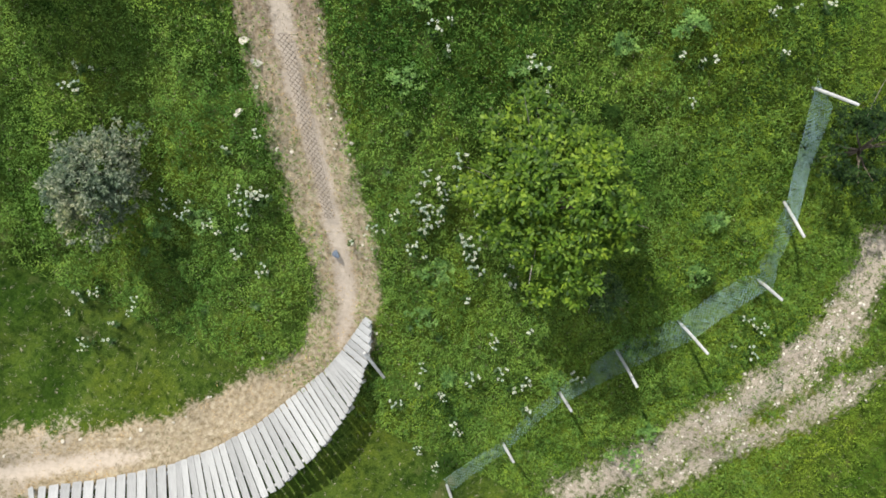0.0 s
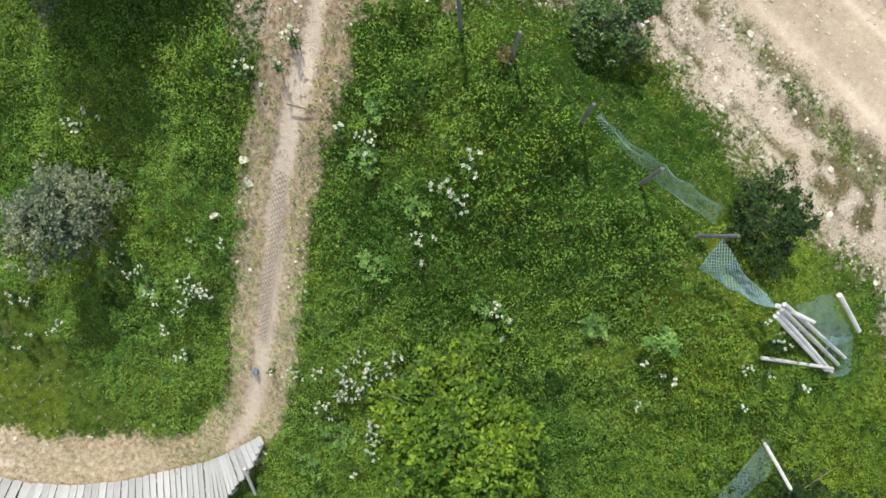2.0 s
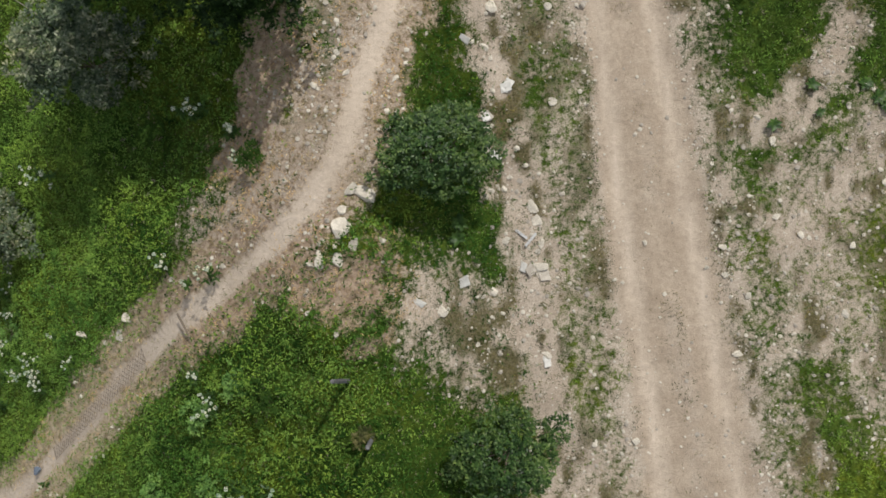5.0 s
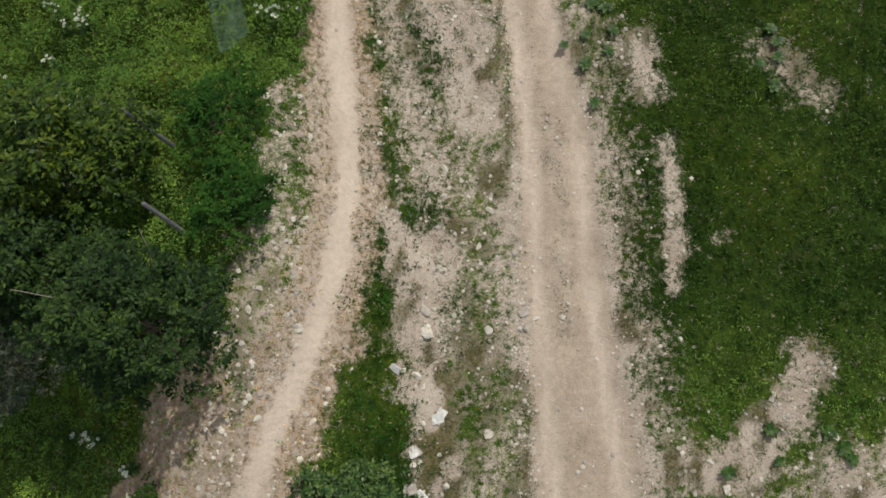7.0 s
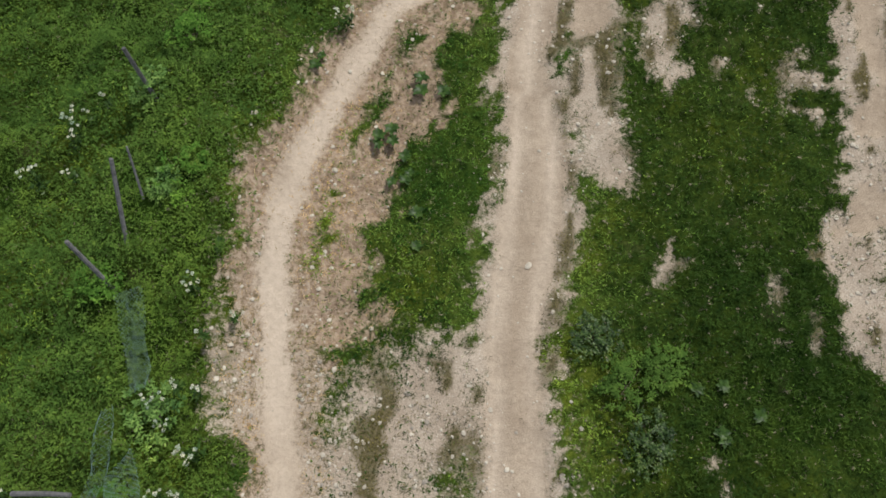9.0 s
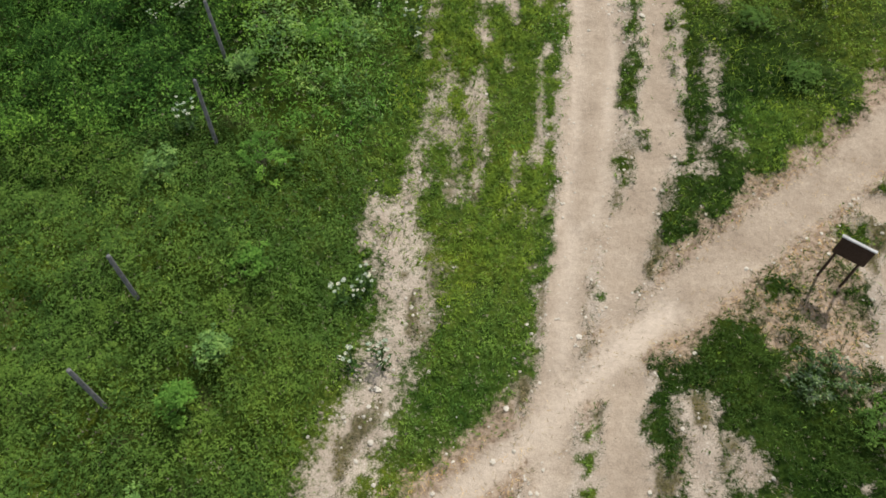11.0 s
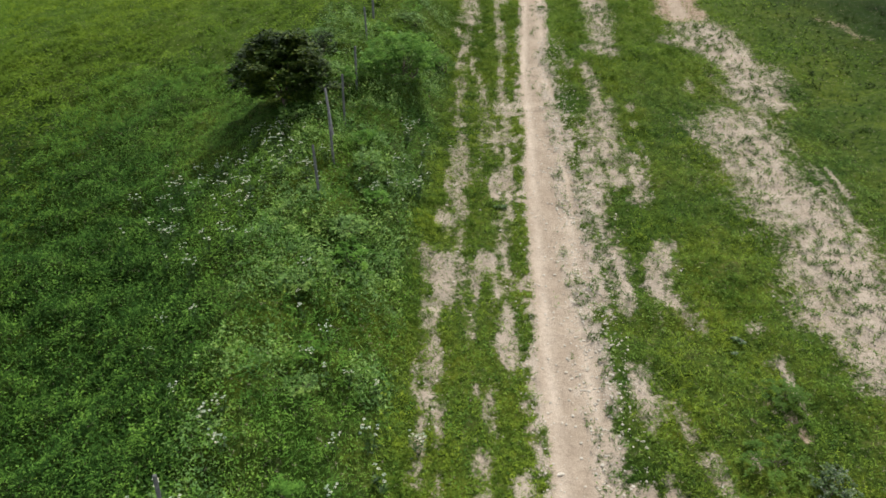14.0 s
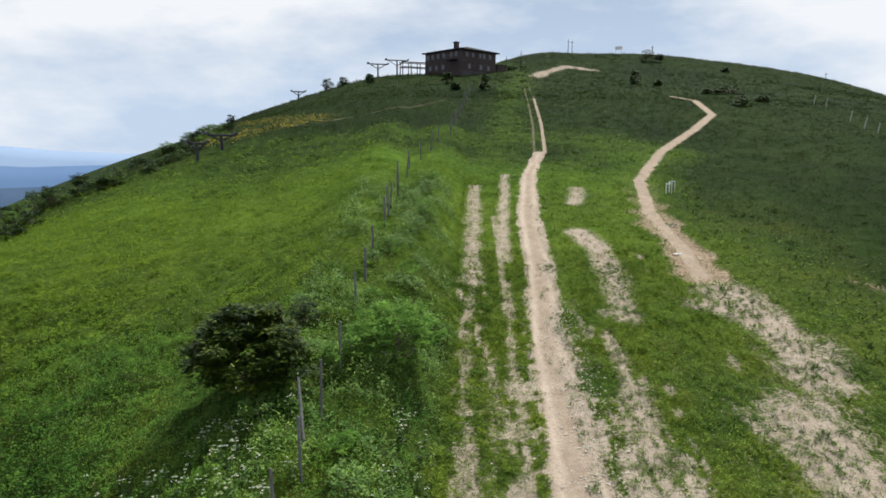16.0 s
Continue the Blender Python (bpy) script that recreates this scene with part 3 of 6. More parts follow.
    side = (1 - step(rg + wob + big * 0.5, half + 0.2, half + 1.6)) * (1 - step(y, -12, -7)) * 0.5
    pale_w = np.maximum(pale_w, side)
    for pts, w in ((TRACK_B, 0.36), (TRACK_FAR, 0.41)):
        g, _ = line_gap(pts, x, y)
        clay_w = np.maximum(clay_w, 0.95 * (1 - step(g + wob * 0.5 + (0.7 * step(vnoise(x, y, 0.8, 46), 0.35, 0.6) if w > 0.4 else 0), w * 0.6, w * 1.1)))
        pale_w = np.maximum(pale_w, 1 - step(g + wob, w, w * 1.6))
    g, _ = line_gap(TRAIL_HILL, x, y)
    clay_w = np.maximum(clay_w, 1 - step(g + wob, 0.20 + 0.0015 * y, 0.34 + 0.0035 * y))
    straw = np.maximum(straw, 0.8 * (1 - step(g + wob + big, 0.6, 1.5)) * (1 - step(y, 38, 62)))
    g, _ = line_gap(ROAD_HILL, x, y)
    clay_w = np.maximum(clay_w, (0.62 - 0.2 * np.sign(x - np.interp(y, [66, 102, 144], [8.9, 13.2, 20])) * -1) * (1 - step(np.abs(g - 0.45), 0.06, 0.30)) * (y > 62))
    g, _ = line_gap([(20, 144), (24, 156), (30, 166), (34, 160)], x, y)
    pale_w = np.maximum(pale_w, 0.8 * (1 - step(g + wob * 6, 0.9, 2.4)) * (y > 130))
    # patchy, half bare ground beside the road
    patchy = np.zeros_like(x)
    for x0, x1, y0, y1, s in ((3.2, 9.5, -26, -17, 0.42), (-1.6, 1.6, -24, -9.6, 0.32), (3, 9, -17, -3, 0.10), (3, 9, -4, 8, 0.26), (4.0, 8.5, 11, 34, 0.18), (-1.0, 2.6, 4, 50, 0.30), (5, 13, 26, 40, 0.15), (8.5, 13, 13, 27, 0.3)):
        box = step(x, x0, x0 + 0.8) * (1 - step(x, x1 - 0.8, x1)) * step(y, y0, y0 + 1.2) * (1 - step(y, y1 - 1.2, y1))
        patchy = np.maximum(patchy, box * s)
    n = vnoise(x, y, 0.8, 8) * 0.6 + vnoise(x, y, 0.3, 9) * 0.4
    lanes = vnoise(x, y * 0.14, 0.3, 18) * 0.6 + vnoise(x, y * 0.4, 0.25, 19) * 0.4
    n = n + (lanes - n) * step(y, 2, 6)
    pale_w = np.maximum(pale_w, step(n, 0.80 - patchy * 0.75, 1.02 - patchy * 0.75) * (patchy > 0.02) * 0.9)
    pale_w = pale_w * np.where((y > 6) & (x < 4), step(x - edge_at(y), -0.3, 0.1), 1)      # none on the ridge's face
    return np.clip(clay_w, 0, 1), np.clip(pale_w, 0, 1), np.clip(straw, 0, 1)


def wheels(x, y):
    """Where tyres have polished the clay."""
    g, s_ = line_gap(ROAD, x, y)
    half = np.interp(s_, np.linspace(0, 1, len(ROAD)), [q[2] for q in ROAD])
    w = np.exp(-((g - 0.58 * half) / 0.13) ** 2) * (half > 0.45) + np.exp(-(g / 0.16) ** 2) * (half <= 0.45)
    t_, _ = line_gap(TRAIL, x, y)
    w = np.maximum(w, 1.5 * np.exp(-(t_ / 0.24) ** 2))
    return np.clip(w * (0.55 + 0.9 * (vnoise(x, y, 0.9, 24) - 0.25)), 0, 1)


BANK_EDGE = [(-2.0, -30), (-1.7, -12), (-2.9, -6), (-2.2, -1), (-1.5, 3), (-1.35, 6.2), (-1.05, 9.2), (-0.95, 12.2), (-0.65, 15.9), (-0.5, 20.8), (0.0, 22.6), (0.4, 26.8), (0.9, 35.8), (2.3, 55)]


def edge_at(y):
    return np.interp(y, [q[1] for q in BANK_EDGE], [q[0] for q in BANK_EDGE])


def bank_pick(x, y):
    return np.clip(1 - step(x - edge_at(y) + (vnoise(x, y, 1.2, 31) - 0.5) * 1.2, -0.6, 0.1), 0, 1) * 0.75 + 0.25 * step(vnoise(x, y, 2.0, 32), 0.5, 0.75) * (1 - 0.8 * strip_pick(x, y)) * (1 - 0.8 * lush_pick(x, y))


def open_pick(x, y):
    return (1.0 - 0.55 * bank_pick(x, y)) * (1 - np.clip(1.25 * lush_pick(x, y), 0, 0.97)) * (1 - 0.6 * strip_pick(x, y))


def lush_pick(x, y):
    near_r = step(x, 2.4, 3.4) * step(y, -19, -15) * (1 - step(y, 7, 15))
    low_r = step(x, -8.5, -5.5) * (1 - step(x, -0.5, 0.8)) * step(y, -29.5, -26.5) * (1 - step(y, -21.5, -19.5))
    mid_s = step(x, -2.0, -1.3) * (1 - step(x, -0.2, 0.5)) * step(y, -21, -19) * (1 - step(y, -2, 0)) * (0.8 - 0.5 * step(y, -10, -7))
    low_r = np.maximum(low_r, 0.9 * step(x, -9, -6) * (1 - step(x, -4, -3)) * step(y, -23, -20) * (1 - step(y, -17, -15)))
    low_r = np.maximum(low_r, 2.2 * mid_s)
    far_l = (1 - step(x + 0.35 * (y - 12), -5.4, -3.2)) * step(y, 4, 8) * (1 - step(y, 18, 30))
    near_r = near_r * (0.7 + 0.3 * step(vnoise(x, y * 0.5, 1.3, 69), 0.3, 0.62))
    return np.maximum(near_r * step(vnoise(x, y, 2.2, 61), -0.3 + 0.45 * step(y, 0, 8), -0.1 + 0.5 * step(y, 0, 8)), np.maximum(far_l * step(vnoise(x, y, 2.2, 61), -0.3, 0.12), np.clip(low_r * (0.22 + 0.42 * vnoise(x, y, 1.6, 68)), 0, 1)))


def fringe_pick(x, y):
    q = x - edge_at(y)
    return step(q, -0.5, -0.1) * (1 - step(q, 0.3, 0.75))


def strip_pick(x, y):
    road_x = np.interp(y, [q[1] for q in ROAD], [q[0] for q in ROAD])
    q = step(x - edge_at(y), -0.2, 0.3) * (1 - step(x - road_x, -0.8, -0.3)) + 0.55 * step(x - road_x, 0.8, 1.6) * (1 - step(x - road_x, 5, 8)) * (1 - 0.9 * lush_pick(x, y))
    return q * step(y, 1, 6) * (0.35 + 0.65 * step(vnoise(x, y * 0.4, 0.9, 66), 0.3, 0.6))


def axis(marks, steps):
    out = [marks[0]]
    for a, b, s in zip(marks, marks[1:], steps):
        n = max(1, int(round((b - a) / s)))
        out += [a + (b - a) * k / n for k in range(1, n + 1)]
    return np.array(out)


def mesh_from(name, verts, faces, mat, smooth=False):
    """A mesh from arrays; faces all have the same number of corners."""
    verts, faces = np.asarray(verts, np.float32), np.asarray(faces, np.int32)
    me = bpy.data.meshes.new(name)
    me.vertices.add(len(verts))
    me.vertices.foreach_set("co", verts.ravel())
    me.loops.add(faces.size)
    me.loops.foreach_set("vertex_index", faces.ravel())
    me.polygons.add(len(faces))
    me.polygons.foreach_set("loop_start", np.arange(0, faces.size, faces.shape[1], dtype=np.int32))
    me.polygons.foreach_set("use_smooth", np.full(len(faces), smooth))
    me.update(calc_edges=True)
    if mat:
        me.materials.append(mat)
    return me


def near_by(x, y):
    return (1 - step(np.abs(x + 3), 20, 40)) * (1 - step(y, 28, 50)) * step(y, -60, -40)


def surface(x, y, c, p, s):
    """The ground with its ruts, lumps and trodden edges."""
    n = near_by(x, y)
    z = gz(x, y) - 0.06 * c * n - 0.05 * wheels(x, y) * c * n * step(x, -2, 0) - 0.06 * n * step(s, 0.2, 0.9)
    green = np.clip(1 - 1.5 * c - 1.2 * p - s, 0, 1) * n
    rank = green * (1 - step(x, -2.6, -1.2) * (1 - 0.5 * step(x, 3, 5)))
    z = z + rank * ((vnoise(x, y, 0.85, 26) - 0.5) * 0.34 + (vnoise(x, y, 0.42, 27) - 0.5) * 0.22)
    return z + n * (vnoise(x, y, 0.5, 11) - 0.5) * 0.10 * (1 - c) + n * (vnoise(x, y, 0.2, 12) - 0.5) * 0.05 * p


gx = axis([-3000, -600, -150, -60, -22, 14, 42, 70, 200, 800, 3000], [400, 60, 8, 1.2, 0.17, 0.4, 1.5, 8, 60, 400])
gy = axis([-1500, -400, -90, -42, 31, 60, 116, 220, 500, 1600, 3200], [200, 30, 2.5, 0.17, 0.3, 0.5, 3, 20, 120, 500])
GX, GY = np.meshgrid(gx, gy)
GC, GP, GS = covers(GX, GY)
GZ = surface(GX, GY, GC, GP, GS)
GZ += step(np.hypot(GX, GY - 40), 60, 160) * (vnoise(GX, GY, 22, 13) - 0.5) * 1.6


def shaded_moor(x, y):
    """Darker growth and painted shade on the upper hill and the far slope, but for the mown lane beside the road."""
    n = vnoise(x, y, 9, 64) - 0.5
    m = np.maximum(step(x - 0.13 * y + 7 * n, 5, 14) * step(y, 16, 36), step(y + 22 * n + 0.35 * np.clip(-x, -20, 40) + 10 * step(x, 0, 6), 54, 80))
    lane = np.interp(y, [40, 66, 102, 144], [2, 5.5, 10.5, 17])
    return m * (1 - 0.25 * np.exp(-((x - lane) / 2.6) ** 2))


def scrub_field(x, y, c, p):
    """Where low dry growth has taken hold on the bare ground."""
    return np.clip(p - c * 1.2, 0, 1) * step(vnoise(x, y * 0.6, 0.22, 41) * 0.55 + vnoise(x, y * 0.3, 0.7, 42) * 0.45, 0.50, 0.64) * (1 - 0.75 * step(y, 4, 9)) * (1 - 0.8 * step(-y, 31, 33) * (x < -3))


def bilinear(ax, ay, grids, x, y):
    """Values of grids over the axes ax and ay at places."""
    i = np.clip(np.searchsorted(ax, x) - 1, 0, len(ax) - 2)
    j = np.clip(np.searchsorted(ay, y) - 1, 0, len(ay) - 2)
    u, v = np.clip((x - ax[i]) / (ax[i + 1] - ax[i]), 0, 1), np.clip((y - ay[j]) / (ay[j + 1] - ay[j]), 0, 1)
    return [(g[j, i] * (1 - u) + g[j, i + 1] * u) * (1 - v) + (g[j + 1, i] * (1 - u) + g[j + 1, i + 1] * u) * v for g in grids]


def ground_z(x, y):
    return bilinear(gx, gy, [GZ], np.asarray(x, float), np.asarray(y, float))[0]


ux, uy = np.arange(-22, 14.01, 0.08), np.arange(-42, 40.01, 0.08)
UC = covers(*np.meshgrid(ux, uy))


def cover_at(x, y):
    """The covers, read from a fine grid near the path."""
    out = bilinear(ux, uy, UC, x, y)
    far = (x < -22) | (x > 14) | (y < -42) | (y > 40)
    if far.any():
        for o, q in zip(out, covers(x[far], y[far])):
            o[far] = q
    return out


idx = (np.arange(len(gy) - 1)[:, None] * len(gx) + np.arange(len(gx) - 1)).ravel()
gme = mesh_from("ground", np.stack([GX, GY, GZ], -1).reshape(-1, 3), np.stack([idx, idx + 1, idx + len(gx) + 1, idx + len(gx)], -1), GROUND, True)
a = gme.attributes.new("cover", "FLOAT_COLOR", "POINT")
a.data.foreach_set("color", np.stack([GC, GP, GS, wheels(GX, GY)], -1).astype(np.float32).ravel())
a = gme.attributes.new("shaded_moor", "FLOAT", "POINT")
a.data.foreach_set("value", shaded_moor(GX, GY).astype(np.float32).ravel())
a = gme.attributes.new("growth", "FLOAT_COLOR", "POINT")
a.data.foreach_set("color", np.stack([lush_pick(GX, GY), np.maximum(strip_pick(GX, GY), 0.7 * step(-GY, 29, 33) * step(-GX, 4.5, 8)), np.clip(bank_pick(GX, GY), 0, 1) * step(GY, -15, -12), step(-GX, 5, 9)], -1).astype(np.float32).ravel())
a = gme.attributes.new("scrub", "FLOAT", "POINT")
a.data.foreach_set("value", scrub_field(GX, GY, GC, GP).astype(np.float32).ravel())
a = gme.attributes.new("far", "FLOAT", "POINT")
a.data.foreach_set("value", np.maximum(step(GY, 24, 60), np.maximum(step(-GX, 14, 30), step(GX, 13, 24))).astype(np.float32).ravel())
ground = tagged(new("ground", gme), "grassy hillside with worn clay tracks and pale rubble", "ground", kind="structure")


# ---------------------------------------------------------------- builders
def quads(base, way, side, length, width):
    """Pointed leaves as four-cornered faces: base, middle left, tip, middle right."""
    mid_p = base + way * (length * 0.45)[:, None]
    v = np.stack([base, mid_p + side * (width * 0.5)[:, None], base + way * length[:, None], mid_p - side * (width * 0.5)[:, None]], 1)
    return v.reshape(-1, 3), np.arange(len(base) * 4).reshape(-1, 4)


def tilted(n, rng, low, high, twist=1.6):
    """Directions with a rise between low and high (as sines), and a sideways vector to each."""
    az = rng.rand(n) * 2 * np.pi
    el = np.arcsin(low + (high - low) * rng.rand(n))
    way = np.stack([np.cos(az) * np.cos(el), np.sin(az) * np.cos(el), np.sin(el)], -1)
    roll = (rng.rand(n) - 0.5) * twist
    flat = np.stack([-np.sin(az), np.cos(az), np.zeros(n)], -1)
    third = np.cross(way, flat)
    return way, flat * np.cos(roll)[:, None] + third * np.sin(roll)[:, None]


def part(name, me, parent, label="", m=None):
    ob = new(name, me)
    ob.parent = parent
    if m is not None:
        ob.matrix_basis = m
    return tagged(ob, label)


def thing(name, m, label, category, group=""):
    ob = new(name)
    ob.empty_display_size = 0.2
    ob.matrix_basis = m
    return tagged(ob, label, category, group)


def tube(points, radii, sides=7, closed=True):
    """Verts and faces of a tapered tube along points."""
    pts = [Vector(p) for p in points]
    verts, faces = [], []
    for k, p in enumerate(pts):
        d = (pts[min(k + 1, len(pts) - 1)] - pts[max(k - 1, 0)]).normalized()
        u = d.orthogonal().normalized()
        w = d.cross(u)
        for s in range(sides):
            q = 2 * math.pi * s / sides
            verts.append(p + (u * math.cos(q) + w * math.sin(q)) * radii[k])
    for k in range(len(pts) - 1):
        for s in range(sides):
            t2 = (s + 1) % sides
            faces.append([k * sides + s, k * sides + t2, (k + 1) * sides + t2, (k + 1) * sides + s])
    return verts, faces


def pydata(name, verts, faces, mat, smooth=False):
    me = bpy.data.meshes.new(name)
    me.from_pydata([tuple(v) for v in verts], [], faces)
    me.materials.append(mat)
    if smooth:
        me.polygons.foreach_set("use_smooth", np.full(len(me.polygons), True))
    return me


def tube_mesh(name, points, radii, mat, sides=7):
    v, f = tube(points, radii, sides)
    n = len(v)
    f = f + [list(range(sides))[::-1], list(range(n - sides, n))]
    return pydata(name, v, f, mat, False)


def block(name, sx, sy, sz, mat, bevel=0.0, off=(0, 0, 0), wob=0.0, seed=0):
    """A board or block, its edges worn round."""
    bm = bmesh.new()
    bmesh.ops.create_cube(bm, size=1.0)
    bmesh.ops.scale(bm, vec=(sx, sy, sz), verts=bm.verts)
    if wob:
        rng = random.Random(seed)
        for v in bm.verts:
            v.co += Vector([(rng.random() - 0.5) * wob for _ in range(3)])
    if bevel:
        bmesh.ops.bevel(bm, geom=bm.edges[:], offset=bevel, segments=1, affect="EDGES")
    bmesh.ops.translate(bm, vec=off, verts=bm.verts)
    me = bpy.data.meshes.new(name)
    bm.to_mesh(me)
    bm.free()
    me.materials.append(mat)
    return me


def rock_mesh(name, size, seed, mat, flat=0.6):
    rng = random.Random(seed)
    bm = bmesh.new()
    bmesh.ops.create_icosphere(bm, subdivisions=2, radius=1.0)
    cuts = [(Vector((rng.gauss(0, 1), rng.gauss(0, 1), rng.gauss(0, 1))).normalized(), 0.42 + rng.random() * 0.40) for _ in range(11)]
    for v in bm.verts:
        for n, d in cuts:
            over = v.co.dot(n) - d
            if over > 0:
                v.co -= n * over
        v.co *= 1 + (noise.noise(v.co * 2.3 + Vector((seed, 0, 0)))) * 0.12
        v.co = Vector((v.co.x * size[0], v.co.y * size[1], v.co.z * size[2]))
    me = bpy.data.meshes.new(name)
    bm.to_mesh(me)
    bm.free()
    me.materials.append(mat)
    return me


def on_ground(x, y, up=0.0, rz=0.0):
    return pose(x, y, float(gz(x, y)) + up, 0, 0, rz)


# ---------------------------------------------------------------- trees and shrubs
def crown_mesh(name, rng, radius, low, high, leaf, count, mat, lumps):
    """Leaves in many clumps round the limbs' ends, with gaps between them."""
    centres = []
    lumps = int(lumps * 1.7)
    for _ in range(lumps):
        az, u = rng.rand() * 2 * np.pi, rng.rand()
        el = np.arcsin(-0.15 + 1.1 * u if u < 0.95 else 0.9)
        r = radius * (0.45 + 0.55 * rng.rand()) * (0.86 + 0.22 * math.sin(az * 2 + lumps) + 0.14 * math.sin(az * 5 + 1.3 * lumps))
        centres.append((math.cos(az) * math.cos(el) * r, math.sin(az) * math.cos(el) * r, low + (high - low) * (0.30 + 0.62 * math.sin(el)) * (0.85 + 0.2 * rng.rand())))
    centres = np.array(centres)
    size = (0.05 + 0.11 * radius * (0.5 + rng.rand(lumps)))
    # leaves stand in rosettes on the lumps' outer sides, with dark gaps between
    per, leaf = 12, leaf * 1.3
    knots = max(20, int(count * 0.52) // per)
    own = rng.randint(0, lumps, knots)
    off = rng.normal(size=(knots, 3))
    off[:, 2] = np.abs(off[:, 2]) * 0.8 - 0.15
    off /= np.linalg.norm(off, axis=1)[:, None]
    heart = centres[own] + off * (size[own] * (0.75 + 0.45 * rng.rand(knots)))[:, None] * [1, 1, 0.6]
    deep = rng.rand(knots) < 0.08
    heart = np.where(deep[:, None], off * [radius * 0.72, radius * 0.72, (high - low) * 0.36] + [0, 0, low + (high - low) * 0.46], heart)
    heart, off = np.repeat(heart, per, 0), np.repeat(off, per, 0)
    count = knots * per
    way, side = tilted(count, rng, -0.45, 0.35, 0.9)
    way = way + off * [0.5, 0.5, 0.15]
    way /= np.linalg.norm(way, axis=1)[:, None]
    length = leaf * (0.7 + 0.6 * rng.rand(count))
    base = heart + way * (leaf * 0.25) + rng.normal(size=(count, 3)) * leaf * [0.3, 0.3, 0.22]
    v, f = quads(base, way, side, length, length * 0.52)
    return mesh_from(name, v, f, mat), centres


def tree(name, x, y, radius, height, leaf, count, mat, label, seed, lumps=60, category="tree", trunk_r=0.05, stems=1, group="", sink=0.0, bare=0):
    rng = np.random.RandomState(seed)
    root = thing(name, on_ground(x, y, -0.05 - sink), label, category, group)
    low = height * (-0.3 if category == "bush" else 0.12 if height < 2.5 else 0.22)
    me, centres = crown_mesh("crown", rng, radius, low, height, leaf, count, mat, lumps)
    fork = height * 0.28
    for k in range(stems):
        az = rng.rand() * 6.28
        lean = radius * (0.0 if stems == 1 else 0.3)
        top = Vector((math.cos(az) * lean, math.sin(az) * lean, fork))
        part("trunk", tube_mesh("trunk", [(0, 0, -0.1), top * 0.5, top, top + Vector((0, 0, fork * 0.6))], [trunk_r * 1.3, trunk_r, trunk_r * 0.8, trunk_r * 0.5], BARK), root)
    for k in rng.choice(len(centres), min(10, len(centres)), replace=False):
        c = Vector(centres[k])
        s = Vector((0, 0, fork * (0.7 + 0.5 * rng.rand())))
        m = (s + c) * 0.5 + Vector((0, 0, -0.05 * radius))
        part("limb", tube_mesh("limb", [s, m, c], [trunk_r * 0.55, trunk_r * 0.38, trunk_r * 0.15], BARK, 5), root)
    for k in range(bare):
        az = rng.rand() * 6.28
        c = Vector((math.cos(az) * radius * 0.9, math.sin(az) * radius * 0.9, height * (0.5 + 0.4 * rng.rand())))
        part("bare_twig", tube_mesh("bare_twig", [c * 0.5, c * 0.8 + Vector((0.05, 0.03, 0.05)), c], [0.012, 0.009, 0.004], TWIG, 4), root, "bare grey twig")
    part("crown", me, root)
    return root


tree("tree", -7.79, -28.56, 2.0, 3.3, 0.085, 30000, LEAF_BRIGHT, "small bright green leafy tree standing in the meadow", 1, 70, trunk_r=0.07, bare=4)
tree("shrub", -8.75, -30.6, 0.62, 0.85, 0.040, 5265, LEAF_SHINY, "low pale green shrub beside the leafy tree", 2, 26, "shrub", 0.02, 3, bare=5)
tree("shrub", -8.03, -31.42, 0.5, 0.8, 0.040, 2700, LEAF_BRIGHT, "low light green shrub beside the leaning fence", 3, 20, "shrub", 0.02, 3)
tree("willow_shrub", -11.3, -19.45, 1.3, 2.1, 0.056, 20250, LEAF_GREY, "silvery grey-green willow shrub in the meadow", 4, 64, "shrub", 0.035, 3, bare=3)
tree("willow_shrub", -7.6, -17.0, 1.2, 2.3, 0.056, 19237, LEAF_GREY, "silvery grey-green willow shrub beside dark trees", 5, 60, "shrub", 0.035, 3, bare=3)
tree("tree", -3.55, -34.24, 1.45, 2.0, 0.056, 10530, LEAF_DEEP, "dark green bushy tree behind the leaning fence posts", 6, 50, trunk_r=0.05, bare=4)
tree("shrub", -0.8, -28.9, 0.9, 1.35, 0.050, 9315, LEAF_DEEP, "green shrub beside the fallen wire fence", 7, 34, "shrub", 0.03, 3, bare=3)
tree("shrub", -0.35, -24.2, 1.02, 1.75, 0.05, 13000, LEAF_SHINY, "rounded green shrub by the gravel shoulder", 8, 34, "shrub", 0.03, 2)
tree("shrub", -1.35, -19.25, 0.98, 1.6, 0.050, 16200, LEAF_SHINY, "dark glossy green shrub beside the bike trail", 9, 64, "shrub", 0.03, 4)
tree("tree", -4.3, -16.6, 1.32, 2.7, 0.059, 28350, LEAF_DEEP, "dark green bushy tree above the bike trail", 10, 90, trunk_r=0.05, bare=5)
tree("tree", -6.0, -14.3, 1.5, 3.0, 0.078, 19000, LEAF_ASH, "broad-leaved green tree on the bank", 11, 56, trunk_r=0.06)
tree("tree", -6.0, -15.9, 1.3, 3.1, 0.066, 19237, LEAF_DEEP, "dark green tree in shade on the bank", 12, 60, trunk_r=0.05)
tree("shrub", -3.3, -14.7, 0.85, 0.8, 0.046, 7000, RANK, "low green shrub around the old fence post", 13, 40, "shrub", 0.02, 3)
tree("shrub", -3.6, -13.3, 0.9, 0.75, 0.046, 7000, RANK, "low green thicket on the bank", 14, 40, "shrub", 0.02, 3)
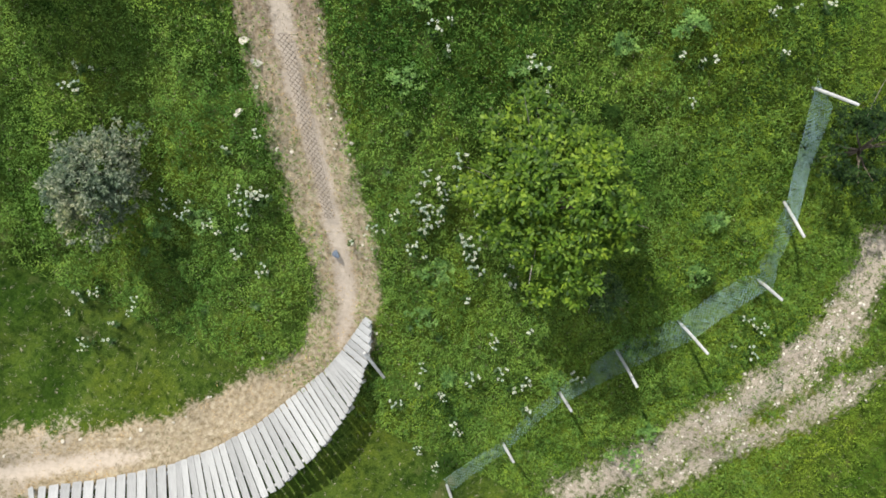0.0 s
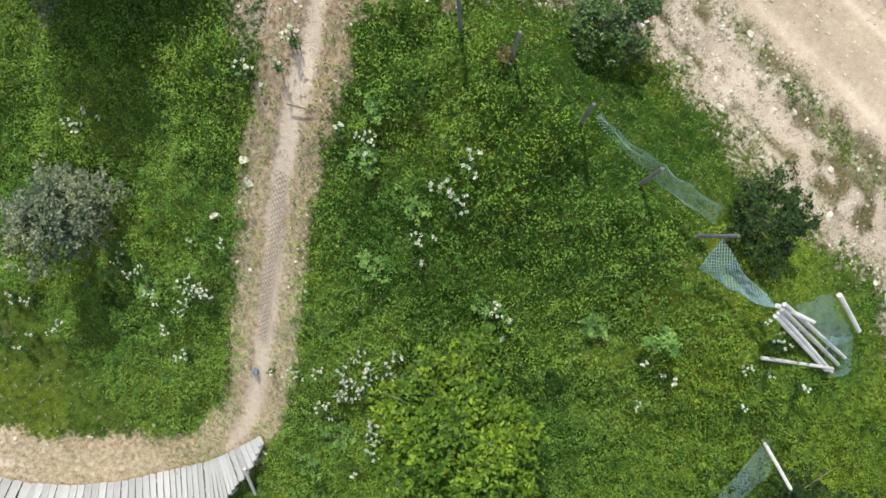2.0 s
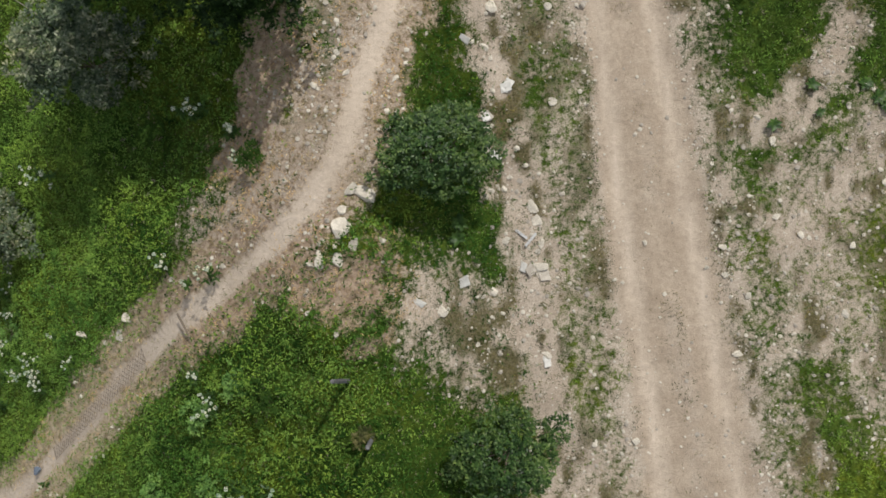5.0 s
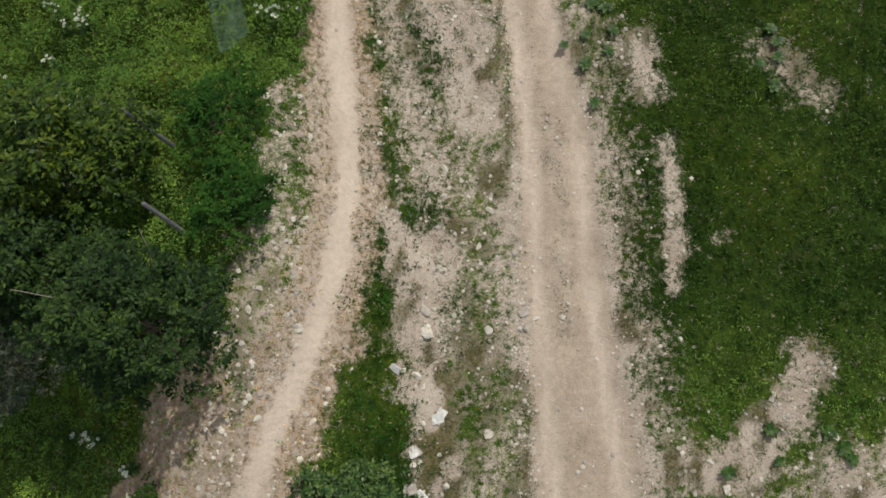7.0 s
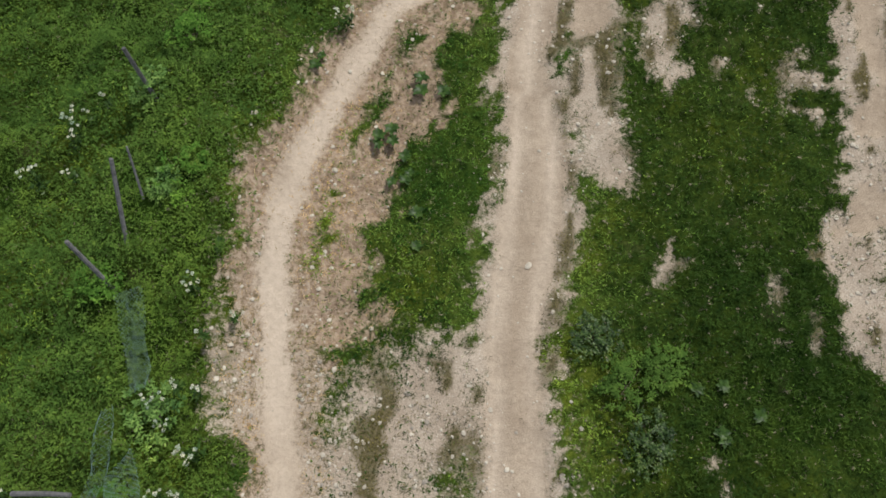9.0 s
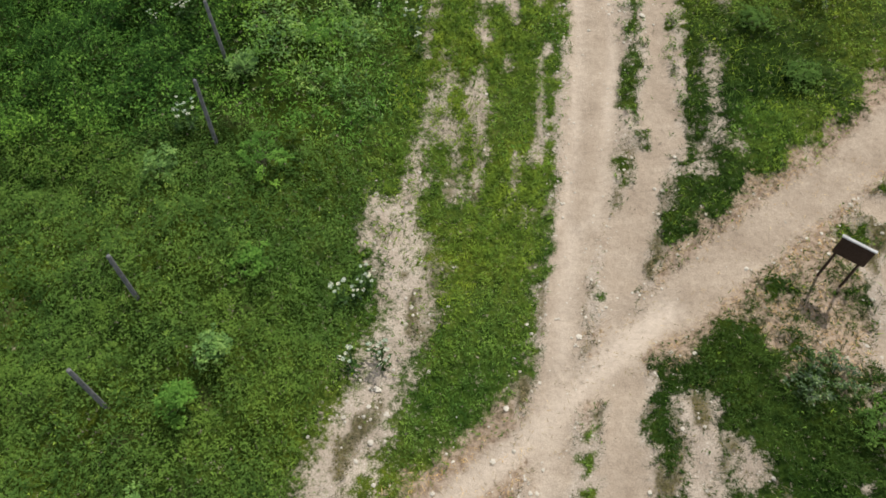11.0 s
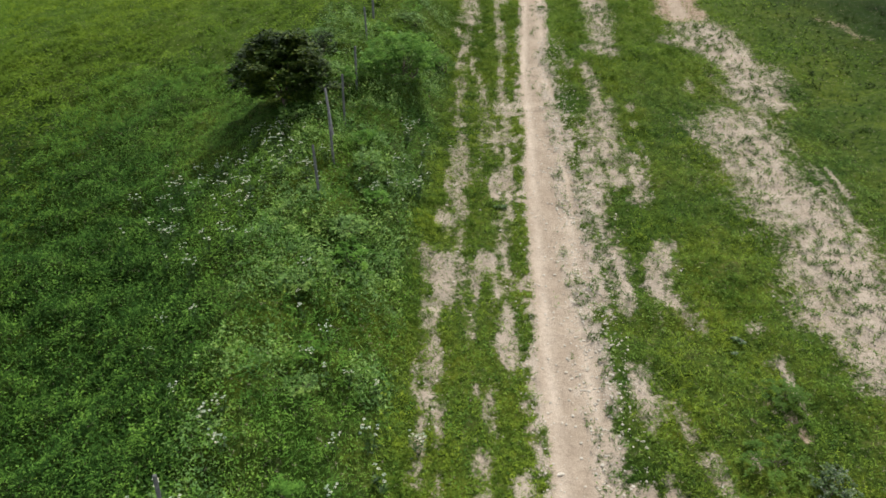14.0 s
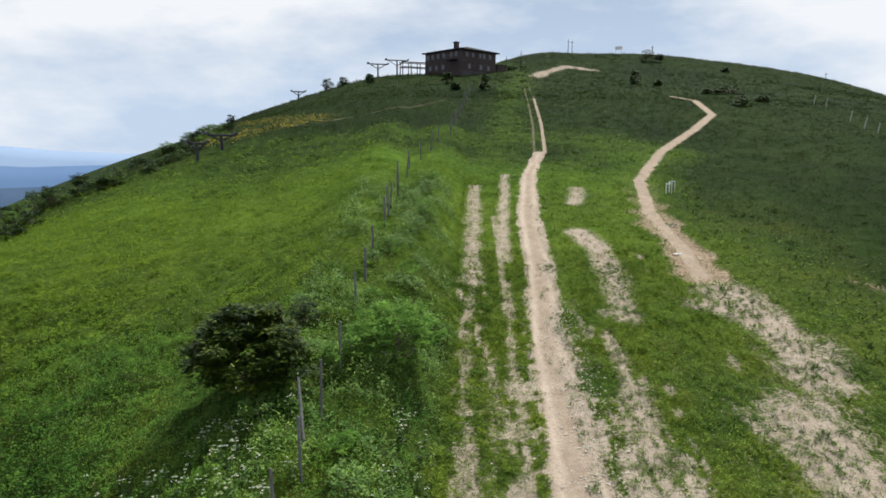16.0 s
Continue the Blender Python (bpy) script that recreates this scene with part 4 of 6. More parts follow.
tree("shrub", -5.08, 24.42, 1.85, 3.3, 0.11, 44000, LEAF_ASH, "dark round hawthorn bush on the grassy slope", 15, 76, "shrub", 0.05, 2, sink=0.65)
tree("shrub", -1.27, 26.67, 1.9, 2.0, 0.075, 16000, BANK_GREEN, "spreading green bush on the bank", 16, 44, "shrub", 0.03, 4, sink=0.2)
tree("shrub", 0.15, 29.82, 0.6, 1.1, 0.053, 2700, GRASS_DARK, "green bush at the edge of the bank", 17, 24, "shrub", 0.03, 3, sink=0.2)
tree("shrub", -4.2, 27.97, 0.65, 1.1, 0.053, 4455, LEAF_DEEP, "small dark bush beside the fence line", 18, 28, "shrub", 0.03, 2, sink=0.2)
for k, (x, y, r, h) in enumerate(((2.55, -7.35, 0.5, 0.35), (3.1, -8.1, 0.62, 0.38), (3.75, -7.7, 0.5, 0.32), (3.5, -8.9, 0.5, 0.3), (7.3, 13.5, 0.6, 0.5), (6.5, 11.9, 0.75, 0.5),
                                  (7.4, 11.3, 0.6, 0.45), (6.7, 8.7, 0.5, 0.4), (6.0, 10.2, 0.55, 0.4), (5.9, 2.3, 0.7, 0.35), (6.6, 1.6, 0.6, 0.35))):
    tree("weed_clump", x, y, r, h, 0.042, 2200, GRASS_DARK if k % 3 else LEAF_SHINY, "low leafy weed clump on rough ground", 30 + k, 22, "weeds", 0.008, 3, "leafy weed clumps beside the road")
tree("weed_clump", -3.55, -29.5, 0.32, 0.75, 0.05, 900, NETTLE, "pale flowering weed standing tall in the meadow", 52, 14, "weeds", 0.01, 2)
tree("dry_weed", -2.75, -23.75, 0.16, 0.5, 0.05, 420, SCRUB, "dry brown weed beside the fence post", 53, 8, "weeds", 0.01, 2)
# trees and bushes high on the hill
HILL_BUSHES = (
    (35.8, 133, 1.0, 2.8, LEAF_DEEP, "dark conifer-like shrub on the upper slope"), (52.5, 182, 2.2, 3.2, LEAF_DEEP, "dark bush on the hilltop skyline"), (55.8, 183, 1.3, 1.6, LEAF_DEEP, "dark bush on the hilltop skyline"),
    (48, 122, 2.8, 1.3, LEAF_DEEP, "dark low thicket on the hillside"), (44.6, 120, 2.2, 1.1, LEAF_DEEP, "dark low thicket on the hillside"), (41.7, 102.8, 1.6, 1.7, LEAF_DEEP, "dark low bush on the hillside"),
    (48.4, 110.5, 1.2, 1.0, LEAF_DEEP, "dark low bush on the hillside"), (67.5, 171, 1.3, 1.1, LEAF_DEEP, "dark low bush on the hillside"), (39.5, 131.5, 0.9, 0.9, LEAF_DEEP, "dark low bush on the hillside"),
    (8.0, 117, 0.85, 3.0, LEAF_DEEP, "narrow dark tree below the hut"), (2.5, 127.5, 1.15, 2.2, LEAF_DEEP, "dark bush below the hut"), (3.4, 117, 0.8, 1.2, LEAF_DEEP, "dark bush below the hut"),
    (-20.6, 147, 1.25, 2.9, LEAF_DEEP, "dark bush on the skyline"), (-17.6, 148, 1.2, 1.9, LEAF_DEEP, "dark bush on the skyline"), (-11.4, 136, 0.95, 1.8, LEAF_DEEP, "dark bush below the lift station"),
    (-38.3, 142, 0.9, 2.0, LEAF_DEEP, "slim bush on the skyline"), (13.6, 160, 2.0, 2.0, LEAF_DEEP, "dark bushes beside the hut"), (17, 162, 1.7, 1.6, LEAF_DEEP, "dark bushes beside the hut"))
for k, (x, y, r, h, mat, lab) in enumerate(HILL_BUSHES):
    tree("bush", x, y, r, h, 0.14 + 0.0006 * y, 2600, mat, lab, 60 + k, 22, "bush", 0.06, 1, "bushes on the hill")
rng = random.Random(4)
for k in range(40):
    s = k / 39
    y = 50 + 42 * s + rng.gauss(0, 1.2)
    x = float(np.interp(y, [50, 57, 64, 69, 78, 92], [-25.3, -28.2, -25.6, -22.4, -23.0, -22.0])) - abs(rng.gauss(0, 2.0 + 2.5 * s))
    r, lean_h = 0.7 + 0.9 * rng.random(), 0.6 + 0.9 * rng.random() + (0.6 if 0.12 < s < 0.3 else 0)
    mat, lab = ((LEAF_DEEP, "dark bush on the falling slope"), (LEAF_SHINY, "grey-green bush on the falling slope"), (GRASS_DARK, "green bush on the falling slope"))[rng.randrange(3)]
    tree("bush", x, y, r, lean_h, 0.15, 1700, mat, lab, 90 + k, 18, "bush", 0.05, 1, "bushes on the hill")

rng = random.Random(8)
for k in range(46):
    y = -11 + 62 * (k + rng.random()) / 46
    x = float(np.interp(y, [-12, -6, -1, 9, 20, 36, 55], [-3.4, -4.2, -3.6, -2.4, -1.6, -0.7, 0.6])) - abs(rng.gauss(0, 1.1))
    big = 1.0 + 0.5 * (y > 14)
    tree("weed_clump", x, y, (0.3 + 0.3 * rng.random()) * big, (0.38 + 0.25 * rng.random()) * big, 0.042 if y < 14 else 0.058, 1500, NETTLE if k % 2 else BANK_GREEN, "tall leafy weeds growing on the bank", 140 + k, 18, "weeds", 0.008, 3, "tall weeds on the bank")
for k in range(40):
    x, y = rng.uniform(-16, -3.5), rng.uniform(-34, -15)
    if abs(x + y + 30) < 18 and x - y > 8 and float(line_gap(TRAIL, np.array([x]), np.array([y]))[0][0]) > 1.1:
        tree("weed_clump", x, y, 0.22 + 0.25 * rng.random(), 0.25 + 0.2 * rng.random(), 0.045, 800, NETTLE if k % 3 else LUSH, "leafy weed clump in the meadow", 200 + k, 14, "weeds", 0.006, 2, "weed clumps in the meadow")


# ---------------------------------------------------------------- banked wooden turn
BERM_IN = [(-11.55, -25.85), (-12.65, -25.62), (-13.2, -25.45), (-14.12, -25.0), (-15.22, -24.45), (-16.19, -23.75), (-16.95, -23.0), (-17.92, -21.7), (-18.9, -20.1)]
BERM_OUT = [(-11.6, -26.0), (-12.34, -26.31), (-13.32, -26.47), (-14.19, -26.41), (-15.22, -26.14), (-16.25, -25.7), (-17.4, -24.9), (-18.7, -23.3), (-19.9, -21.2)]
berm = thing("wooden_berm", on_ground(-14.5, -25.4), "banked bike-trail turn of bleached grey planks", "ramp")
berm_inv = berm.matrix_basis.inverted()


def along(points, s):
    n = len(points) - 1
    k = min(int(s * n), n - 1)
    f = s * n - k
    return Vector(points[k]).lerp(Vector(points[k + 1]), f)


def across(a, way):
    """Where the line from a, square to the curve, meets the outer rim."""
    square = Vector((way.y, -way.x)).normalized()
    best, at_u = 1e9, 0
    for i in range(401):
        d = along(BERM_OUT, i / 400) - a
        if abs(square.dot(d)) > 0.02 and abs(way.normalized().dot(d)) < best:
            best, at_u = abs(way.normalized().dot(d)), i / 400
    return along(BERM_OUT, at_u), at_u


plank_kinds = [block("plank", 1, 1, 1, PLANK, 0.03, wob=0.025, seed=s) for s in range(4)]
rng = random.Random(5)
N_PLANK = 54
deck = []
for k in range(N_PLANK):
    s = (k + 0.5) / N_PLANK
    a = along(BERM_IN, s)
    nxt = along(BERM_IN, min(1, s + 0.06)) - along(BERM_IN, max(0, s - 0.06))
    b, u = across(a, nxt)
    rise = 0.10 + 0.80 * min(1, s * 4.0)
    p = Vector((*a, float(gz(*a)) + 0.06))
    q = Vector((*b, max(float(gz(*b)) + rise, float(gz(*a)) + 0.25 * rise)))
    q = q + (q - p).normalized() * (rng.random() - 0.4) * 0.03
    deck.append((p, q))
for k, (p, q) in enumerate(deck):
    d = q - p
    (p0, q0), (p1, q1) = deck[max(0, k - 1)], deck[min(N_PLANK - 1, k + 1)]
    gap = ((p1 - p0).length + (q1 - q0).length) * 0.25 * (2 if k in (0, N_PLANK - 1) else 1)
    x_ax = d.normalized()
    y_ax = ((p1 - p0) + (q1 - q0)).normalized()
    z_ax = x_ax.cross(y_ax).normalized()
    if z_ax.z < 0:
        z_ax = -z_ax
    y_ax = z_ax.cross(x_ax)
    turn = Matrix((x_ax, y_ax, z_ax)).transposed().to_4x4()
    m = Matrix.Translation((p + q) * 0.5) @ turn @ pose(0, 0, 0, (rng.random() - 0.5) * 3, 0, (rng.random() - 0.5) * 1.2)
    m = m @ Matrix.Diagonal((d.length, gap * (0.80 + 0.07 * rng.random()), 0.035, 1))
    part("plank", plank_kinds[k % 4], berm, "", berm_inv @ m)
for k in range(2, N_PLANK - 1, 6):
    p, q = deck[k]
    foot = Vector((q.x, q.y, float(gz(q.x, q.y)) - 0.1))
    if q.z - foot.z > 0.25:
        part("support_post", tube_mesh("support_post", [berm_inv @ foot, berm_inv @ (q - Vector((0, 0, 0.05)))], [0.05, 0.045], WOOD_GREY, 8), berm)
for f, nm in ((0.12, "joist"), (0.55, "joist"), (0.93, "joist")):
    pts = [berm_inv @ (p.lerp(q, f) - Vector((0, 0, 0.075))) for p, q in deck[::3]]
    part(nm, tube_mesh(nm, pts, [0.045] * len(pts), WOOD_GREY, 6), berm)
part("brace", tube_mesh("brace", [berm_inv @ Vector((-12.35, -26.2, float(gz(-12.35, -26.2)) + 0.45)), berm_inv @ Vector((-12.75, -26.85, float(gz(-12.75, -26.85)) + 0.05))], [0.045, 0.04], WOOD_GREY, 6), berm)

# ---------------------------------------------------------------- fence posts
POSTS = []                                             # x, y, height, lean of the top in x and y
POSTS += [(-3.07, -32.57, 0.85, -0.4, -0.62), (-5.12, -33.53, 0.95, -0.8, -0.25), (-6.81, -33.67, 0.95, -0.45, -0.4), (-8.49, -32.61, 0.95, -0.5, -0.55), (-9.71, -31.64, 0.95, -0.6, -0.5)]
POSTS += [(-11.2, -30.95, 0.9, -0.25, -0.25), (-13.0, -30.3, 0.9, -0.2, -0.3), (-14.6, -29.45, 0.9, -0.2, -0.3)]
POSTS += [(-3.0, -22.85, 1.15, -0.05, 0.04), (-2.62, -23.8, 1.1, 0.04, 0.0), (-2.39, -25.44, 1.2, 0, 0), (-2.17, -26.95, 1.05, 0.05, 0.0), (-1.95, -28.35, 0.85, 0.2, -0.3)]
POSTS += [(-3.65, -16.7, 1.1, -0.3, 0.1), (-4.05, -15.1, 1.15, -0.3, 0.15), (-4.45, -13.6, 1.15, -0.4, 0.1), (-4.9, -6.9, 1.25, 0.0, 0.95), (-5.0, -7.5, 1.1, -0.3, 0.3)]
POSTS += [(-5.05, -4.2, 1.2, -0.1, 0.1), (-5.3, -0.75, 1.25, 0, 0), (-5.04, 0.95, 1.25, 0, 0), (-4.92, 2.55, 1.25, 0, 0), (-4.43, 5.7, 1.25, 0, 0.05), (-4.63, 7.55, 1.25, -0.05, 0), (-4.4, 9.57, 1.25, 0, 0.05)]
POSTS += [(-3.22, 19.0, 1.45, -0.06, 0.05), (-3.05, 20.8, 1.4, -0.03, 0), (-2.96, 23.1, 1.4, 0.02, 0), (-2.77, 25.25, 1.4, 0.03, 0), (-2.7, 29.1, 1.35, -0.05, 0), (-2.65, 31.74, 1.3, 0, 0)]
POSTS += [(-2.59, 34.36, 1.4, 0, 0)]
for k in range(22):                                       # the fence runs on up the ridge, its posts leaning this way and that
    s_ = k / 21
    y_ = 39.6 + 76 * s_ ** 1.25
    POSTS.append((float(np.interp(y_, [39, 46, 55, 62, 70, 81, 96, 116], [-2.48, -2.27, -1.79, -0.4, 1.44, 2.39, 3.9, 5.7])) + 0.12 * math.sin(k * 2.7), y_, 1.45 + 0.15 * math.sin(k * 1.9), 0.12 * math.sin(k * 4.1), 0))
for k, (x, y, h, lx, ly) in enumerate(POSTS):
    r = 0.038 if y < 30 else 0.05
    foot = -0.25
    me = tube_mesh("fence_post", [(lx * foot / h, ly * foot / h, foot), (lx * 0.49, ly * 0.5, h * 0.5), (lx, ly, h), (lx * 1.01, ly * 1.01, h + 0.012)], [r, r * 0.95, r * 0.88, r * 0.6], WOOD_GREY if y < -28.8 else WOOD_POST, 8)
    lab = "leaning bleached wooden fence post" if (abs(lx) + abs(ly) > 0.4) else "weathered grey wooden fence post standing in tall grass"
    o = tagged(new("fence_post", me), lab, "post", "old fence posts on the bank")
    o.matrix_basis = on_ground(x, y)


def pole(name, a, b, r, mat, label, category, group=""):
    """A round pole from a to b, each x, y and height over the ground."""
    pa, pb = (Vector((p[0], p[1], float(gz(p[0], p[1])) + p[2])) for p in (a, b))
    mid_v = (pa + pb) * 0.5
    me = tube_mesh(name, [pa - mid_v, (pb - pa) * 0.1 + Vector((0.0, 0.01, 0.01)), pb - mid_v], [r, r * 0.95, r * 0.85], mat, 8)
    ob = tagged(new(name, me), label, category, group)
    ob.location = mid_v
    return ob


for a, b in (((-2.04, -30.15, 0.8), (-1.51, -31.93, 0.08)), ((-1.98, -30.12, 0.85), (-1.42, -32.05, 0.1)), ((-1.93, -30.1, 0.92), (-1.2, -32.06, 0.1)), ((-1.86, -30.05, 0.95), (-0.98, -32.08, 0.12)), ((-1.95, -30.0, 0.88), (-1.5, -30.75, 0.7))):
    pole("wooden_pole", a, b, 0.042, WOOD_GREY, "bleached wooden pole leaning in a fallen stack", "pole", "fallen poles by the fence")
pole("wooden_pole", (-2.44, -30.81, 0.2), (-1.44, -31.93, 0.25), 0.036, WOOD_GREY, "bleached wooden pole lying in the grass", "pole", "fallen poles by the fence")
pole("wooden_pole", (-0.63, -30.83, 0.75), (-0.51, -31.8, 0.42), 0.05, WOOD_GREY, "thick bleached post leaning over the wire net", "pole", "fallen poles by the fence")
pole("wooden_pole", (-5.7, -10.55, 0.35), (-4.75, -10.5, 0.3), 0.04, WOOD_POST, "grey wooden pole fallen across the weeds", "pole", "fallen poles by the fence")
pole("wooden_pole", (-5.75, -0.55, 0.15), (-5.25, -0.65, 0.55), 0.035, WOOD_POST, "grey wooden stick leaning on a post", "pole", "fallen poles by the fence")
pole("wooden_pole", (-4.75, -6.1, 0.2), (-4.85, -5.6, 0.9), 0.02, WOOD_POST, "thin grey stick leaning on a post", "pole", "fallen poles by the fence")
pole("wooden_stick", (-6.13, -21.58, 0.04), (-5.85, -22.04, 0.05), 0.02, BARK, "crooked dark stick lying across the bike trail", "stick")
pole("wooden_pole", (-3.15, 21.7, 0.2), (-3.45, 22.8, 1.0), 0.04, WOOD_POST, "grey wooden strut bracing a fence post", "pole", "fallen poles by the fence")


def net(name, corners, pitch, label, wire=0.0018, sag=0.15, seed=0, lift=True, mat=STEEL):
    """Diamond wire netting on a sheet between four corners: top start, top end, bottom end, bottom start (x, y, height)."""
    c = [Vector((x, y, (float(gz(x, y)) if lift else 0) + h)) for x, y, h in corners]
    mid_v = sum(c, Vector()) / 4
    L, H = max((c[1] - c[0]).length, (c[2] - c[3]).length), max((c[3] - c[0]).length, (c[2] - c[1]).length)
    side_v = (c[1] - c[0]).cross(c[3] - c[0]).normalized()

    def at(u, v):
        u, v = min(1, max(0, u)), min(1, max(0, v))
        p = c[0].lerp(c[1], u).lerp(c[3].lerp(c[2], u), v)
        w = noise.noise(Vector((u * 3.1 + seed, v * 2.2, seed))) * sag * 0.8
        return p + side_v * w - Vector((0, 0, sag * math.sin(math.pi * u) * (0.3 + 0.7 * (1 - v)))) - mid_v

    verts, faces = [], []
    count = int((L + H) / pitch)
    for sgn in (1, -1):
        for k in range(-int(H / pitch) - 1, count + 1):
            pts = []
            for j in range(11):
                v = j / 10
                u = (k * pitch + sgn * v * H + (0 if sgn > 0 else H * 0.5)) / L
                if -0.02 <= u <= 1.02:
                    pts.append(at(u, v))
            for p, q in zip(pts, pts[1:]):
                d = (q - p).normalized()
                for w_v in (d.cross(side_v) * wire, side_v * wire):
                    n = len(verts)
                    verts += [p - w_v, p + w_v, q + w_v, q - w_v]
                    faces.append([n, n + 1, n + 2, n + 3])
    ob = tagged(new(name, pydata(name, verts, faces, mat)), label, "net", "old wire netting")
    ob.location = mid_v
    return ob


net("wire_net", [(-2.34, -25.6, 1.08), (-2.0, -26.95, 0.98), (-2.14, -27.0, 0.5), (-2.4, -25.6, 0.85)], 0.07, "sagging bluish wire netting between grey posts", seed=1)
net("wire_net", [(-2.0, -26.95, 0.98), (-1.66, -28.1, 0.98), (-1.8, -28.3, 0.45), (-2.16, -27.0, 0.5)], 0.06, "sagging bluish wire netting between grey posts", seed=2)
net("wire_net", [(-2.0, -28.5, 0.9), (-1.95, -30.05, 0.85), (-2.12, -29.8, 0.6), (-2.45, -28.72, 0.4)], 0.085, "loose diamond wire netting hanging off a post", 0.006, seed=3)
net("wire_net", [(-1.57, -30.36, 0.6), (-0.64, -30.76, 0.62), (-0.68, -31.84, 0.38), (-1.38, -31.48, 0.35)], 0.05, "crumpled bluish wire netting under fallen poles", seed=4)
net("wire_net", [(-1.3, -31.2, 0.4), (-0.72, -31.85, 0.36), (-1.0, -32.5, 0.06), (-1.55, -32.1, 0.06)], 0.055, "crumpled bluish wire netting under fallen poles", seed=5)
LOW = POSTS[:8]
for k in range(7):
    (x0, y0, h0, ax, ay), (x1, y1, h1, bx, by) = LOW[k], LOW[k + 1]
    f = (0.75, 0.75, 0.6, 0.6, 0.6, 0.45, 0.5)[k]
    net("wire_net", [(x0 + ax * f, y0 + ay * f, h0 * f), (x1 + bx * f, y1 + by * f, h1 * f), (x1 + 0.1, y1 + 0.1, 0.12), (x0 + 0.1, y0 + 0.1, 0.12)], 0.085, "leaning bluish wire netting along bleached posts", seed=10 + k)
net("wire_net", [(-4.3, -7.6, 0.55), (-3.95, -9.0, 0.5), (-4.2, -9.1, 0.3), (-4.8, -7.7, 0.35)], 0.06, "fallen wire netting in the weeds", 0.0012, seed=21)
net("wire_net", [(-4.35, -9.3, 0.5), (-4.3, -11.0, 0.45), (-4.6, -11.0, 0.3), (-4.6, -9.4, 0.3)], 0.06, "fallen wire netting in the weeds", 0.0012, seed=22)
net("wire_net", [(-3.95, -9.8, 0.55), (-3.2, -11.9, 0.5), (-3.7, -12.2, 0.3), (-4.3, -10.4, 0.35)], 0.06, "fallen wire netting in the weeds", 0.0012, seed=23)
# netting trodden into the clay of the bike trail
net("trail_mesh", [(-7.1, -22.15, -0.015), (-9.9, -24.15, -0.015), (-9.8, -24.4, -0.015), (-7.0, -22.42, -0.015)], 0.115, "rusty wire mesh half sunk in the trail's clay", 0.0042, 0.0, 31, mat=RUST)

# ---------------------------------------------------------------- stones
rock_kinds = [rock_mesh("boulder", (0.5, 0.36, 0.17), s + 3, STONE) for s in range(5)]
rng = random.Random(11)
for k, (x, y, s, lab) in enumerate((
        (-2.55, -19.85, 0.40, "large flat white limestone boulder"), (-2.8, -19.75, 0.24, "pale limestone boulder beside a larger one"), (-3.0, -20.38, 0.42, "long white limestone boulder beside the trail"),
        (-3.05, -20.88, 0.30, "square pale limestone boulder beside the trail"), (-3.35, -20.93, 0.27, "pale limestone boulder beside the trail"), (-3.5, -20.95, 0.17, "pale limestone boulder beside the trail"),
        (-2.78, -20.68, 0.22, "grey-white limestone boulder beside the trail"), (-2.95, -20.08, 0.2, "pale limestone boulder beside the trail"), (-2.35, -20.6, 0.2, "mossy pale stone in the grass"), (-1.4, -21.75, 0.30, "long white limestone slab"),
        (0.40, -20.98, 0.30, "white limestone rubble block"), (0.34, -19.9, 0.27, "white limestone rubble block"), (0.40, -20.16, 0.26, "white limestone rubble block"), (0.47, -20.55, 0.22, "white limestone rubble block"),
        (-0.3, -16.36, 0.34, "broken white limestone slab"), (-0.35, -16.0, 0.24, "broken white limestone slab"), (1.6, -16.05, 0.13, "flat pale stone in the road"), (2.05, -16.03, 0.13, "flat pale stone in the road"),
        (3.55, -21.1, 0.13, "flat pale stone in the road"), (2.4, -20.6, 0.13, "flat pale stone in the road"), (-8.7, -21.8, 0.24, "white stone in the grass by the trail"), (-7.7, -21.88, 0.24, "white stone at the trail's edge"),
        (-7.45, -21.55, 0.28, "white stone at the trail's edge"), (-1.2, 1.75, 0.16, "white stone on pale ground"), (1.45, -6.15, 0.16, "white brick-shaped stone in the road"), (3.99, -14.15, 0.13, "white stone in a bare patch"),
        (2.3, 11.8, 0.15, "pale stone in the road"), (5.0, 24.0, 0.16, "white stone on the road's edge"), (0.4, 24.4, 0.2, "white stone beside the track"), (1.85, 21.6, 0.16, "white stone beside the track"))):
    ob = tagged(new("boulder", rock_kinds[k % 5]), lab, "stone", "limestone boulders along the trail")
    ob.matrix_basis = pose(x, y, float(ground_z(x, y)) + s * 0.07, rng.uniform(-8, 8), rng.uniform(-8, 8), rng.uniform(0, 360)) @ Matrix.Diagonal((s * 1.25, s * 1.25, s * 0.95, 1))

chips = [rock_mesh("stone", (0.5, 0.4, 0.17), 40 + s, STONE) for s in range(6)]
